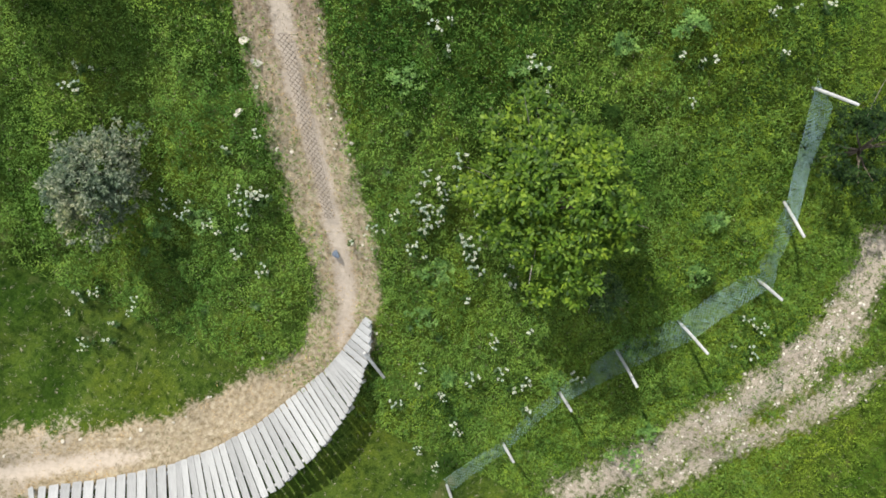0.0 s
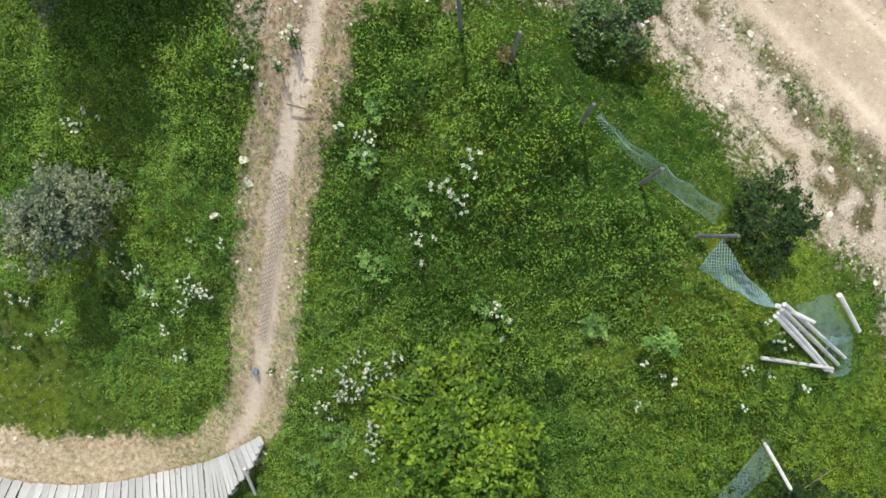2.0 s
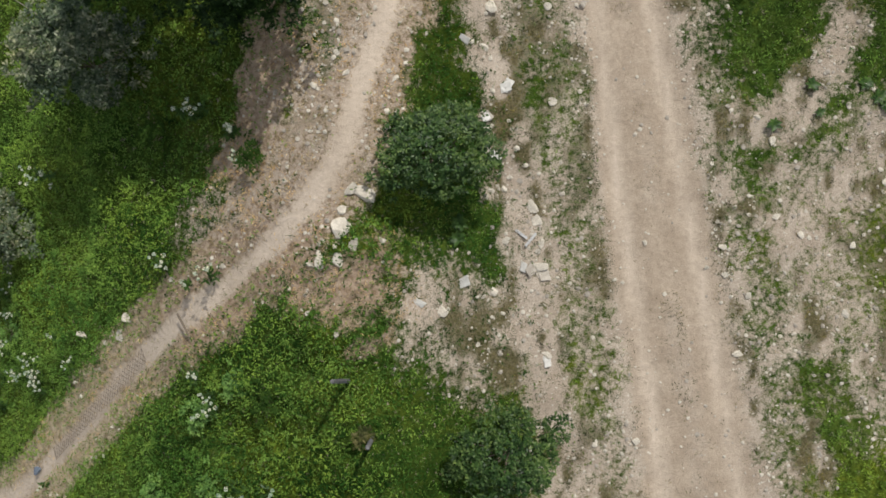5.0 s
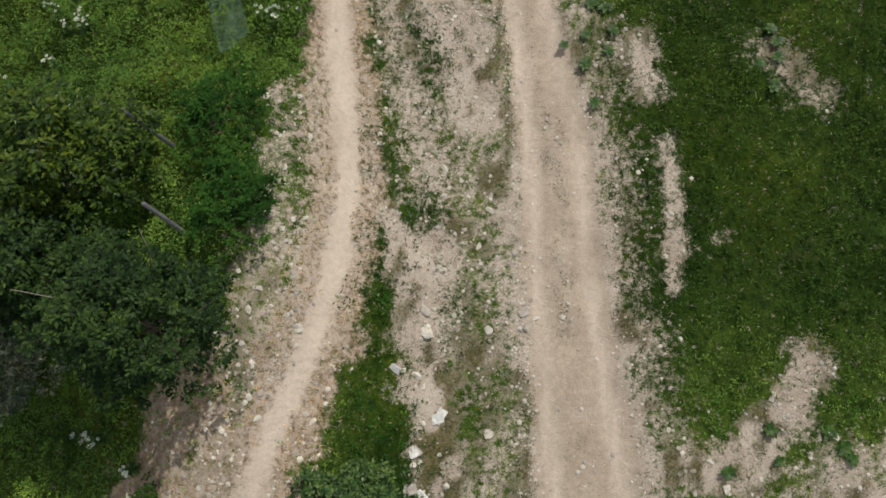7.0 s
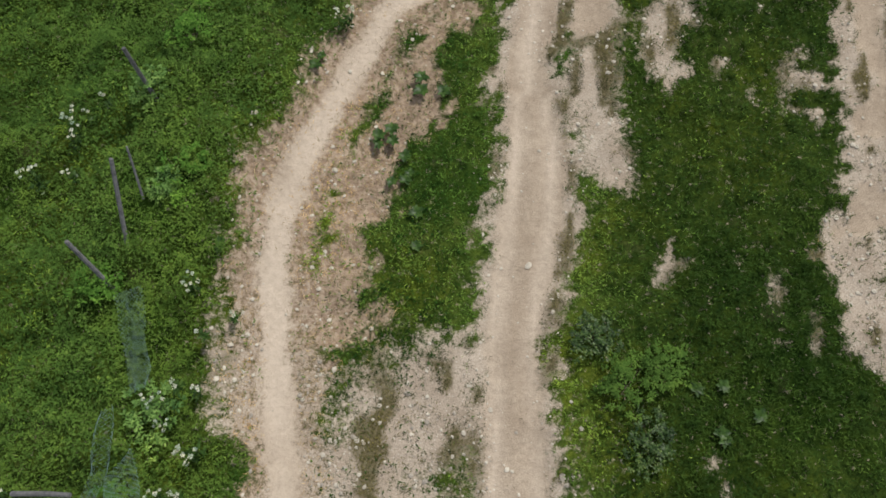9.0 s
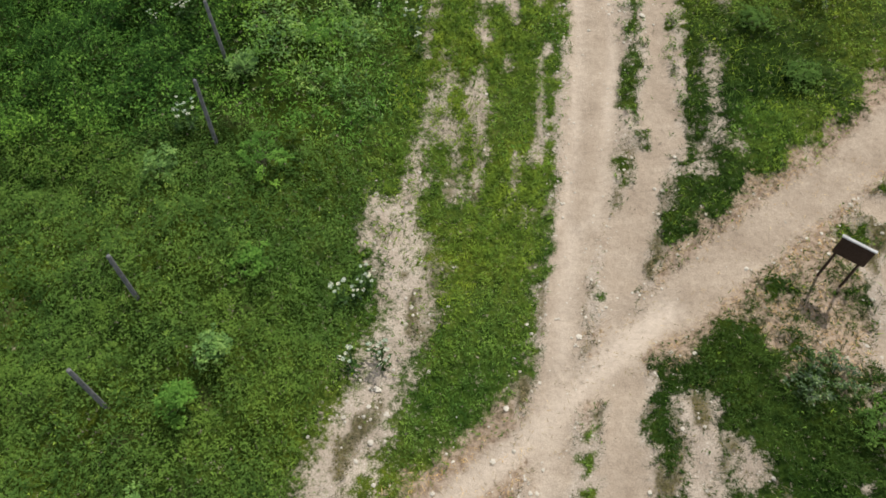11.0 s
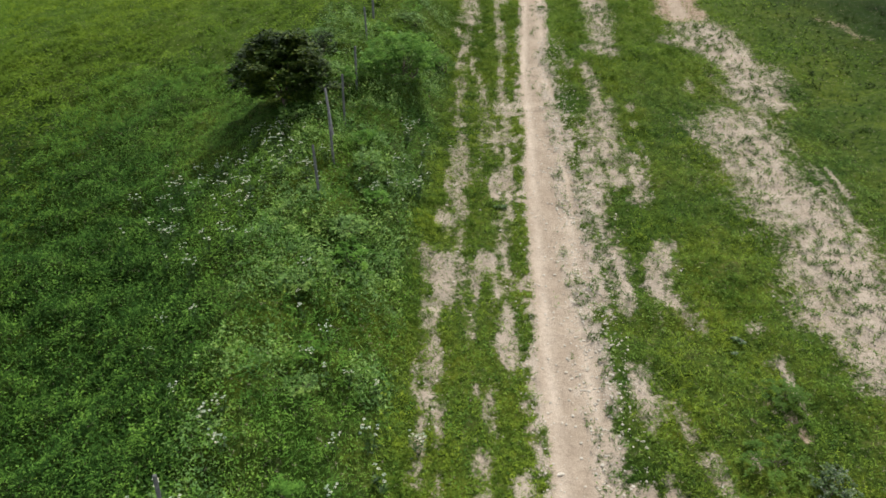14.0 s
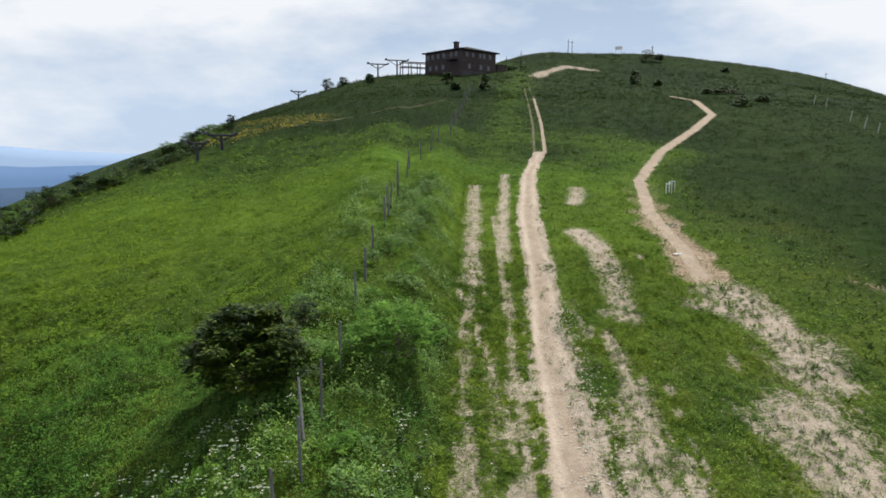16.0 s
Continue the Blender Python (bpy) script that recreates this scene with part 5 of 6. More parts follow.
for x0, x1, y0, y1, n in ((-0.7, 0.9, -24, -13, 110), (-3.9, -1.0, -20.5, -12, 120), (3.6, 7.5, -24, -17, 44), (-2.0, -0.6, -22.5, -17, 14), (2.0, 4.4, 9, 26, 20), (0.2, 2.2, -34, -24, 90)):
    for k in range(n):
        x, y, s = rng.uniform(x0, x1), rng.uniform(y0, y1), 0.06 + 0.16 * rng.random() ** 3
        c_, p_, s_ = (float(q[0]) for q in cover_at(np.array([x]), np.array([y])))
        if c_ > 0.5 or p_ < 0.35:
            continue
        ob = tagged(new("stone", chips[rng.randrange(6)]), "broken piece of pale limestone on bare ground", "stone", "broken pale stones")
        ob.matrix_basis = pose(x, y, float(ground_z(x, y)) + s * 0.06, rng.uniform(-14, 14), rng.uniform(-14, 14), rng.uniform(0, 360)) @ Matrix.Diagonal((s * (0.7 + 0.7 * rng.random()), s, s, 1))

rag = tagged(new("crumpled_rag", rock_mesh("rag", (0.14, 0.11, 0.05), 9, RAG)), "crumpled blue-grey rag lying on the trail", "rag")
rag.matrix_basis = pose(-10.5, -24.68, float(gz(-10.5, -24.68)) - 0.01, 0, 0, 30)

# small broken stone strewn over the bare ground
SMALL = []
for seed in range(4):
    bm = bmesh.new()
    bmesh.ops.create_icosphere(bm, subdivisions=1, radius=1.0)
    r2 = random.Random(seed + 70)
    SMALL.append((np.array([v.co * (0.65 + 0.5 * r2.random()) for v in bm.verts]), np.array([[v.index for v in f.verts] for f in bm.faces])))
    bm.free()


def strew(name, n, x0, x1, y0, y1, low, high, mat, want, label, seed):
    r = np.random.RandomState(seed)
    x, y = x0 + (x1 - x0) * r.rand(n * 8), y0 + (y1 - y0) * r.rand(n * 8)
    w = want(x, y)
    keep = np.flatnonzero(r.rand(len(x)) < w)[:n]
    x, y = x[keep], y[keep]
    z = ground_z(x, y)
    size = low + (high - low) * r.rand(len(x)) ** 2.6
    vs, fs, off = [], [], 0
    for k in range(len(x)):
        v, f = SMALL[k % 4]
        q = r.rand() * 6.28
        c, s = math.cos(q), math.sin(q)
        w_v = v * [size[k] * (0.7 + 0.6 * r.rand()), size[k], size[k] * 0.42]
        w_v = np.stack([w_v[:, 0] * c - w_v[:, 1] * s + x[k], w_v[:, 0] * s + w_v[:, 1] * c + y[k], w_v[:, 2] + z[k] + size[k] * 0.12], -1)
        vs.append(w_v)
        fs.append(f + off)
        off += len(v)
    return tagged(new(name, mesh_from(name, np.concatenate(vs), np.concatenate(fs), mat)), label, "stones", kind="stuff")


def on_pale(x, y):
    c, p, s = cover_at(x, y)
    return np.clip(p * 0.9 * (1 - c) + 0.03 * c + 0.45 * s * (1 - c), 0, 1) * (0.25 + 0.75 * step(vnoise(x, y, 1.1, 44), 0.35, 0.7))


def on_road(x, y):
    g, a_ = line_gap(ROAD, x, y)
    return (np.clip(1 - g / 1.5, 0, 1) ** 0.5) * (0.15 + 0.85 * step(x - np.interp(y, [p[1] for p in ROAD], [p[0] for p in ROAD]), -0.1, 0.55)) * step(y, 9, 15)


def on_trailside(x, y):
    g, _ = line_gap(TRAIL, x, y)
    return np.exp(-((g - 0.62) / 0.22) ** 2) * (0.2 + 0.8 * step(vnoise(x, y, 0.9, 45), 0.4, 0.7))


strew("gravel", 4800, -8, 9, -36, 6, 0.012, 0.050, STONE, on_pale, "loose pale limestone rubble on bare ground", 1)
strew("gravel", 1100, -1, 13, 4, 40, 0.014, 0.055, STONE, on_pale, "loose pale limestone rubble on bare ground", 2)
strew("gravel", 3600, 1.5, 6.5, 9, 34, 0.014, 0.050, STONE, on_road, "loose pale stones strewn over the road", 3)
strew("gravel", 1200, -5, 9, -26, -8, 0.016, 0.06, RUBBLE, on_pale, "loose grey stones on bare ground", 4)
strew("gravel", 1500, -19, 4, -27, 4, 0.014, 0.065, STONE, on_trailside, "pale stones along the bike trail's edges", 5)



def on_road_edge(x, y):
    g, a_ = line_gap(ROAD, x, y)
    half = np.interp(a_, np.linspace(0, 1, len(ROAD)), [p[2] for p in ROAD])
    return (np.exp(-((g - half) / 0.25) ** 2) + 0.10 * (g < half)) * (0.25 + 0.75 * step(vnoise(x, y, 0.7, 47), 0.35, 0.7))


strew("gravel", 3000, -1, 6.5, -34, 14, 0.010, 0.034, STONE, on_road_edge, "small stones along the road's worn edges", 6)
strew("gravel", 900, -15, -4, -39, -31, 0.014, 0.05, STONE, on_pale, "loose pale limestone rubble on bare ground", 7)

# ---------------------------------------------------------------- dumped slabs and sheets
for k, (x, y, sx, sy, rz, mat, lab, tilt) in enumerate((
        (-0.08, -17.8, 0.20, 0.16, 12, LITTER, "white broken tile on the rubble", 6), (-0.05, -17.75, 0.24, 0.13, 60, LITTER, "white broken tile on the rubble", 10), (-0.47, -18.33, 0.15, 0.2, 25, LITTER, "pale broken slab in the grass", 8),
        (-0.33, -19.03, 0.14, 0.2, 40, LITTER, "white broken slab in the grass", 8), (-0.52, -18.92, 0.2, 0.16, 10, RUBBLE, "grey broken slab in the grass", 10), (0.50, -21.15, 0.22, 0.17, 12, RUBBLE, "blue-grey broken tile in rubble", 9),
        (0.26, -21.02, 0.24, 0.16, 40, RUBBLE, "blue-grey broken tile in rubble", 12), (0.12, -20.98, 0.16, 0.11, 70, LITTER, "white broken tile in rubble", 12), (-1.0, -21.25, 0.24, 0.15, 20, LITTER, "white broken slab on bare ground", 7),
        (-1.77, -21.6, 0.2, 0.09, -40, LITTER, "thin white slab in the grass", 7), (-0.8, -17.0, 0.17, 0.12, -30, LITTER, "white scrap in the grass", 15), (0.5, -22.7, 0.14, 0.22, 5, LITTER, "white broken slab on the rubble", 6),
        (-0.45, -18.3, 0.13, 0.18, 35, RUBBLE, "grey broken tile in the grass", 8), (1.37, -15.96, 0.17, 0.12, 30, RUBBLE, "crushed white sheet in the road", 12), (1.43, -16.21, 0.13, 0.1, 70, RUBBLE, "crushed white sheet in the road", 9),
        (11.7, 39.6, 0.8, 0.14, 35, PALE_PAINT, "white board lying by the bike trail", 4), (13.0, 44.5, 0.5, 0.12, 10, PALE_PAINT, "white board lying by the bike trail", 4))):
    me = block("slab", sx, sy, 0.035, mat, 0.006, wob=0.05, seed=k)
    ob = tagged(new("broken_slab", me), lab, "slab", "dumped slabs and tiles")
    ob.matrix_basis = pose(x, y, float(ground_z(x, y)) + 0.02, tilt, tilt * 0.6, rz)
for k, (x, y, L, rz) in enumerate(((0.27, -20.5, 0.32, 48), (0.1, -20.4, 0.26, -38))):
    ob = tagged(new("wooden_lath", block("lath", L, 0.05, 0.025, WOOD_GREY, 0.005)), "short grey wooden lath on rubble", "lath", "dumped laths")
    ob.matrix_basis = pose(x, y, float(gz(x, y)) + 0.05, 0, 6, rz)

# ---------------------------------------------------------------- sign board
sign = thing("sign_board", on_ground(6.35, 4.15, 0, -34) @ Matrix.Scale(0.8, 4), "dark brown wooden board on two legs beside the trail", "sign")
for sx in (-0.24, 0.24):
    part("leg", tube_mesh("leg", [(sx, 0, -0.2), (sx, 0.02, 0.55), (sx, 0.04, 1.35)], [0.03, 0.03, 0.03], SIGN_BROWN, 6), sign)
part("panel", block("panel", 0.66, 0.035, 0.5, SIGN_BROWN, 0.006, (0, -0.02, 1.1)), sign)
part("top_rail", block("top_rail", 0.70, 0.07, 0.035, WOOD_GREY, 0.006, (0, -0.01, 1.37)), sign, "pale worn top rail")

# white marker frames by the upper bike trail
for x, y in ((15.1, 51.5), (15.5, 52.1)):
    mk = thing("trail_gate", on_ground(x, y, 0, 20), "small white gate frame beside the bike trail", "gate", "white trail gates")
    for sx in (-0.22, 0.22):
        part("leg", tube_mesh("leg", [(sx, 0, -0.1), (sx, 0, 0.7)], [0.03, 0.03], PALE_PAINT, 6), mk)
    part("crossbar", block("crossbar", 0.5, 0.05, 0.06, PALE_PAINT, 0.006, (0, 0, 0.68)), mk)

# ---------------------------------------------------------------- flowering and leafy plants
def umbel_plant(seed, heads, height, spread):
    rg = np.random.RandomState(seed)
    root = thing("umbel_plant", pose(0, 0, 0), "white-flowering umbel plant in the meadow", "flower", "white umbel flowers")
    tips = []
    for k in range(heads):
        az, r = rg.rand() * 6.28, spread * (0.2 + 0.8 * rg.rand() ** 0.7)
        tips.append(Vector((math.cos(az) * r, math.sin(az) * r, height * (0.75 + 0.3 * rg.rand()))))
    for t in tips:
        part("stem", tube_mesh("stem", [(t.x * 0.25, t.y * 0.25, -0.05), (t.x * 0.6, t.y * 0.6, t.z * 0.55), t], [0.007, 0.006, 0.004], LEAF_DOCK, 4), root)
        n = 22
        rr = (0.024 + 0.022 * rg.rand()) * np.sqrt(rg.rand(n))
        an = rg.rand(n) * 6.28
        base = np.stack([t.x + rr * np.cos(an), t.y + rr * np.sin(an), t.z + 0.015 - rr * rr * 2], -1)
        way, side = tilted(n, rg, -0.1, 0.3)
        v, f = quads(base - way * 0.012, way, side, np.full(n, 0.026), np.full(n, 0.024))
        tagged(part("umbel", mesh_from("umbel", v, f, PETAL), root), kind="stuff")
    n = 26
    way, side = tilted(n, rg, -0.1, 0.5)
    base = np.stack([(rg.rand(n) - 0.5) * spread, (rg.rand(n) - 0.5) * spread, height * 0.55 * rg.rand(n)], -1)
    v, f = quads(base, way, side, 0.10 + 0.08 * rg.rand(n), np.full(n, 0.05))
    tagged(part("leaf_mass", mesh_from("leaf_mass", v, f, LEAF_DOCK), root), kind="stuff")
    return root


kinds = [umbel_plant(1, 7, 0.65, 0.22), umbel_plant(2, 4, 0.6, 0.15), umbel_plant(3, 10, 0.7, 0.30), umbel_plant(4, 2, 0.6, 0.06)]
FLOWERS = []                                             # x, y, spread, number
FLOWERS += [(-10.4, -21.65, 0.7, 7), (-10.2, -22.9, 0.5, 4), (-10.9, -22.0, 0.5, 3), (-14.4, -20.1, 0.6, 6), (-9.4, -25.6, 0.5, 4), (-9.1, -26.9, 0.55, 7), (-8.3, -26.3, 0.4, 4), (-8.8, -26.6, 0.4, 4), (-12.6, -28.3, 0.4, 4)]
FLOWERS += [(-13.2, -28.5, 0.4, 3), (-5.7, -24.9, 0.3, 2), (-2.41, -30.96, 0.5, 5), (-4.11, -30.07, 0.4, 3), (-5.8, -27.6, 0.3, 2), (-7.96, -33.82, 0.4, 3), (-5.7, -23.1, 0.25, 2), (-4.3, -24.6, 0.15, 1), (-5.0, -24.8, 0.4, 3)]
FLOWERS += [(-9.2, -18.7, 0.3, 2), (-4.8, -18.9, 0.2, 2), (-5.6, -18.4, 0.2, 2), (-5.9, -20.9, 0.3, 2), (-10.3, -27.9, 0.8, 4), (-9.6, -28.9, 0.7, 3), (-11.0, -30.2, 0.5, 2), (-11.6, -29.4, 0.5, 2), (-5.5, -23.3, 0.2, 1)]
FLOWERS += [(-3.5, -9.1, 0.35, 3), (-3.4, -7.8, 0.5, 3), (-3.6, -10.6, 0.4, 4), (-6.2, -5.2, 0.5, 4), (-6.3, -11.5, 0.5, 5), (-7.0, -12.0, 0.6, 4), (-2.9, -1.9, 0.4, 3), (-2.6, -1.2, 0.3, 2), (-2.2, -0.6, 0.2, 1), (-1.2, 2.0, 0.25, 2)]
FLOWERS += [(-1.6, 3.2, 0.3, 2), (-6.2, 8.9, 0.35, 3), (-4.86, 9.83, 0.3, 2), (-4.9, 5.9, 0.25, 2), (-4.04, 11.53, 0.4, 2), (-1.59, 11.81, 0.6, 4), (-1.88, 10.31, 0.3, 2), (-1.4, 9.6, 0.4, 3), (-2.34, 13.35, 0.6, 3), (-5.21, 13.57, 0.8, 3), (-3.19, 14.65, 0.8, 3)]
FLOWERS += [(-5.01, 19.04, 1.2, 10), (-6.5, 21.14, 1.2, 8), (-5.87, 18.18, 0.8, 4), (-6.18, 20.19, 0.9, 7), (-5.3, 20.99, 0.9, 7), (-4.37, 20.18, 0.7, 6), (-6.93, 19.05, 0.9, 5), (-4.77, 21.94, 0.6, 5), (-7.6, 20.8, 0.9, 4), (-0.97, 21.43, 0.7, 4), (-0.77, 23.49, 0.5, 4), (-1.52, 19.56, 0.8, 4)]
rng = random.Random(23)
for fx, fy, sp, n in FLOWERS:
    for k in range(int(n * 1.5)):
        x, y = fx + rng.gauss(0, sp * 0.95), fy + rng.gauss(0, sp * 0.95)
        copy_thing(kinds[rng.randrange(4)], on_ground(x, y, 0.0, rng.random() * 360) @ Matrix.Scale(0.6 + 0.35 * rng.random(), 4))
for o in kinds:
    for c in list(o.children_recursive):
        bpy.data.objects.remove(c)
    bpy.data.objects.remove(o)


def dock_plant(seed):
    rg = np.random.RandomState(seed)
    root = thing("dock_plant", pose(0, 0, 0), "broad-leaved dock plant on rough ground", "weed", "broad-leaved docks")
    for k in range(11):
        az, L, w = k * 2.4 + rg.rand(), 0.11 + 0.08 * rg.rand(), 0.085 + 0.04 * rg.rand()
        lift = 0.25 + 0.5 * rg.rand()
        verts, faces = [], []
        for j in range(6):
            s = j / 5
            half = w * 0.5 * math.sin(math.pi * min(1, 0.12 + 0.88 * s) ** 0.8)
            r, z = L * s, L * lift * (s - 0.8 * s * s) + 0.03
            for q, dz in ((-half, 0.012), (0, 0), (half, 0.012)):
                verts.append((math.cos(az) * r - math.sin(az) * q, math.sin(az) * r + math.cos(az) * q, z + dz))
        for j in range(5):
            for i in range(2):
                faces.append([j * 3 + i, j * 3 + i + 1, j * 3 + i + 4, j * 3 + i + 3])
        part("leaf", pydata("leaf", verts, faces, LEAF_DOCK, True), root)
    return root


docks = [dock_plant(s) for s in range(3)]
for fx, fy, n, sp in ((-0.49, -3.05, 3, 0.15), (-1.15, -4.1, 4, 0.2), (-1.0, -4.75, 4, 0.2), (-0.44, -5.7, 2, 0.15), (4.75, -8.3, 5, 0.3), (2.6, -11.3, 6, 0.35), (2.9, -10.5, 5, 0.3), (5.95, -11.0, 6, 0.4), (6.8, -18.4, 4, 0.2), (-1.1, -20.25, 3, 0.15),
                     (-2.6, -2.9, 2, 0.1), (-3.5, -6.6, 2, 0.1), (5.5, -18.0, 2, 0.2), (5.0, -18.5, 1, 0.1), (1.9, 21.0, 2, 0.2), (-4.0, -2.9, 3, 0.2), (7.2, 14.9, 3, 0.3), (-12.9, -22.2, 4, 0.8), (-8.4, -24.9, 3, 0.6), (-11.5, -27.0, 4, 0.7)):
    for k in range(n):
        x, y = fx + rng.gauss(0, sp), fy + rng.gauss(0, sp)
        copy_thing(docks[rng.randrange(3)], on_ground(x, y, 0.02, rng.random() * 360) @ Matrix.Scale(0.6 + 0.45 * rng.random(), 4))
for o in docks:
    for c in list(o.children_recursive):
        bpy.data.objects.remove(c)
    bpy.data.objects.remove(o)

# ---------------------------------------------------------------- mountain hut and ski lift on the crest
hut = thing("mountain_hut", pose(5.6, 152, float(gz(5.6, 152)) - 0.3, 0, 0, 42), "dark two-storey mountain hut with a low hipped roof", "building")
W, D, H = 10.0, 10.2, 4.75
part("wall", block("wall", W, D, H + 2.2, HUT_STONE, 0.05, (0, 0, H / 2 - 1.6)), hut)
part("balcony", block("balcony", 1.1, 2.6, 0.16, HUT_ROOF, 0.03, (-W / 2 - 0.5, -D / 2 + 1.9, 2.2)), hut)
for k in range(5):
    part("baluster", block("baluster", 0.07, 0.07, 0.9, HUT_FRAME, 0.0, (-W / 2 - 1.0, -D / 2 + 0.75 + k * 0.58, 2.7)), hut)
part("handrail", block("handrail", 0.1, 2.6, 0.08, HUT_FRAME, 0.0, (-W / 2 - 1.0, -D / 2 + 1.9, 3.15)), hut)
for z0, spots in ((3.3, (-3.3, -1.6, 0.4, 1.5, 3.2)), (1.1, (-2.6, 0.6, 2.8))):
    for wx in spots:
        win = part("window", block("window", 0.75, 0.10, 0.95, HUT_FRAME, 0.02, (wx, -D / 2 - 0.02, z0)), hut, "grey-framed window")
        part("pane", block("pane", 0.6, 0.03, 0.8, HUT_GLASS, 0.0, (wx, -D / 2 - 0.085, z0)), win)
for z0, spots in ((3.3, (-3.9, -2.6, -0.4, 1.2, 2.8, 4.2)), (1.1, (-0.2, 1.7, 3.6))):
    for wy in spots:
        win = part("window", block("window", 0.10, 0.75, 0.95, HUT_FRAME, 0.02, (-W / 2 - 0.02, wy, z0)), hut, "grey-framed window")
        part("pane", block("pane", 0.03, 0.6, 0.8, HUT_GLASS, 0.0, (-W / 2 - 0.085, wy, z0)), win)
ov = 0.55
zr, zt = H - 0.45, H + 1.0
rv = [(-W / 2 - ov, -D / 2 - ov, zr), (W / 2 + ov, -D / 2 - ov, zr), (W / 2 + ov, D / 2 + ov, zr), (-W / 2 - ov, D / 2 + ov, zr), (1.6, 0, zt), (2.9, 0, zt)]
rv = rv + [(x, y, z - 0.2) for x, y, z in rv[:4]]
part("roof", pydata("roof", rv, [[0, 1, 5, 4], [1, 2, 5], [2, 3, 4, 5], [3, 0, 4], [6, 7, 1, 0], [7, 8, 2, 1], [8, 9, 3, 2], [9, 6, 0, 3], [9, 8, 7, 6]], HUT_ROOF), hut, "dark sheet roof")
stack = part("chimney", block("chimney", 0.8, 0.8, 1.7, HUT_STONE, 0.03, (-0.6, 0.6, zt - 0.25)), hut)
part("cap", block("cap", 1.1, 1.1, 0.14, HUT_ROOF, 0.02, (-0.6, 0.6, zt + 0.72)), stack)
part("base_wall", block("base_wall", W, 0.25, 2.6, RUBBLE_DARK, 0.03, (0.1, -D / 2 - 0.12, -1.1)), hut, "grey stone foot of the wall")
annex = thing("annex_shed", pose(13.6, 157, float(gz(13.6, 157)) - 0.2, 0, 0, 42), "low dark shed beside the hut", "shed")
part("wall", block("wall", 2.6, 2.4, 1.8, HUT_STONE, 0.03, (0, 0, 0.8)), annex)
part("roof", block("roof", 3.0, 2.8, 0.16, HUT_ROOF, 0.02, (0, 0, 1.75)), annex)


def lift_tower(x, y, h, span, rz, label):
    t = thing("lift_tower", on_ground(x, y, 0, rz), label, "ski lift", "ski lift towers")
    part("mast", tube_mesh("mast", [(0, 0, -0.5), (0, 0, h)], [0.16, 0.12], LIFT_STEEL, 8), t)
    part("crossarm", block("crossarm", span, 0.2, 0.2, LIFT_STEEL, 0.03, (0, 0, h)), t)
    for s in (-1, 1):
        part("sheave_train", block("sheave_train", 0.25, 1.2, 0.26, LIFT_STEEL, 0.05, (s * span / 2, 0, h + 0.15)), t)
        part("strut", tube_mesh("strut", [(0, 0, h * 0.6), (s * span * 0.4, 0, h)], [0.08, 0.08], LIFT_STEEL, 5), t)
    return t


lift_tower(-7.0, 147, 2.7, 4.4, 15, "dark steel ski-lift tower on the crest")
lift_tower(-10.8, 148, 2.4, 4.0, 15, "dark steel ski-lift tower on the crest")
lift_tower(-25.5, 142.5, 1.9, 2.6, 15, "dark steel ski-lift tower beyond the skyline")
lift_tower(-20.65, 68.4, 1.5, 1.6, 30, "low dark steel lift support on the slope")
lift_tower(-19.7, 72.5, 1.4, 2.6, 30, "low dark steel lift support on the slope")
station = thing("lift_station", on_ground(-3.6, 146, 0, 20), "open steel frame of the lift's top station", "ski lift")
for sx in (-2.6, -0.9, 0.9, 2.6):
    for sy in (-0.8, 0.8):
        part("column", tube_mesh("column", [(sx, sy, -0.5), (sx, sy, 2.2)], [0.09, 0.09], LIFT_STEEL, 6), station)
for z in (1.3, 2.2):
    part("beam", block("beam", 5.6, 0.15, 0.15, LIFT_STEEL, 0.01, (0, -0.8, z)), station)
    part("beam", block("beam", 5.6, 0.15, 0.15, LIFT_STEEL, 0.01, (0, 0.8, z)), station)

for x, y, h in ((35.0, 192, 3.2), (36.0, 192, 3.0), (19.5, 165, 4.2), (57.5, 194, 2.6), (16.0, 162, 3.4), (96, 180, 2.0)):
    m = thing("mast", on_ground(x, y), "thin steel mast on the hilltop", "mast", "thin masts on the skyline")
    part("pole", tube_mesh("pole", [(0, 0, -0.3), (0, 0, h)], [0.09, 0.05], LIFT_STEEL, 6), m)
    part("crossbar", block("crossbar", 0.8, 0.07, 0.07, LIFT_STEEL, 0.0, (0, 0, h * 0.8)), m)
frame_sign = thing("hilltop_frame", on_ground(48.6, 194), "white board frame on the hilltop", "sign")
for sx in (-0.7, 0.7):
    part("leg", tube_mesh("leg", [(sx, 0, -0.2), (sx, 0, 1.6)], [0.07, 0.07], PALE_PAINT, 6), frame_sign)
part("panel", block("panel", 1.9, 0.08, 0.9, PALE_PAINT, 0.02, (0, 0, 1.5)), frame_sign)
for x, y in ((46.9, 80.7), (48.0, 84.8), (50.1, 91.2), (55.8, 107), (55.9, 110.4)):
    ob = tagged(new("marker_stake", tube_mesh("marker_stake", [(0, 0, -0.2), (0.1, 0, 0.6), (0.25, 0, 1.3)], [0.05, 0.045, 0.04], WOOD_GREY, 6)), "pale wooden stake on the far slope", "stake", "stakes on the far slope")
    ob.matrix_basis = on_ground(x, y)


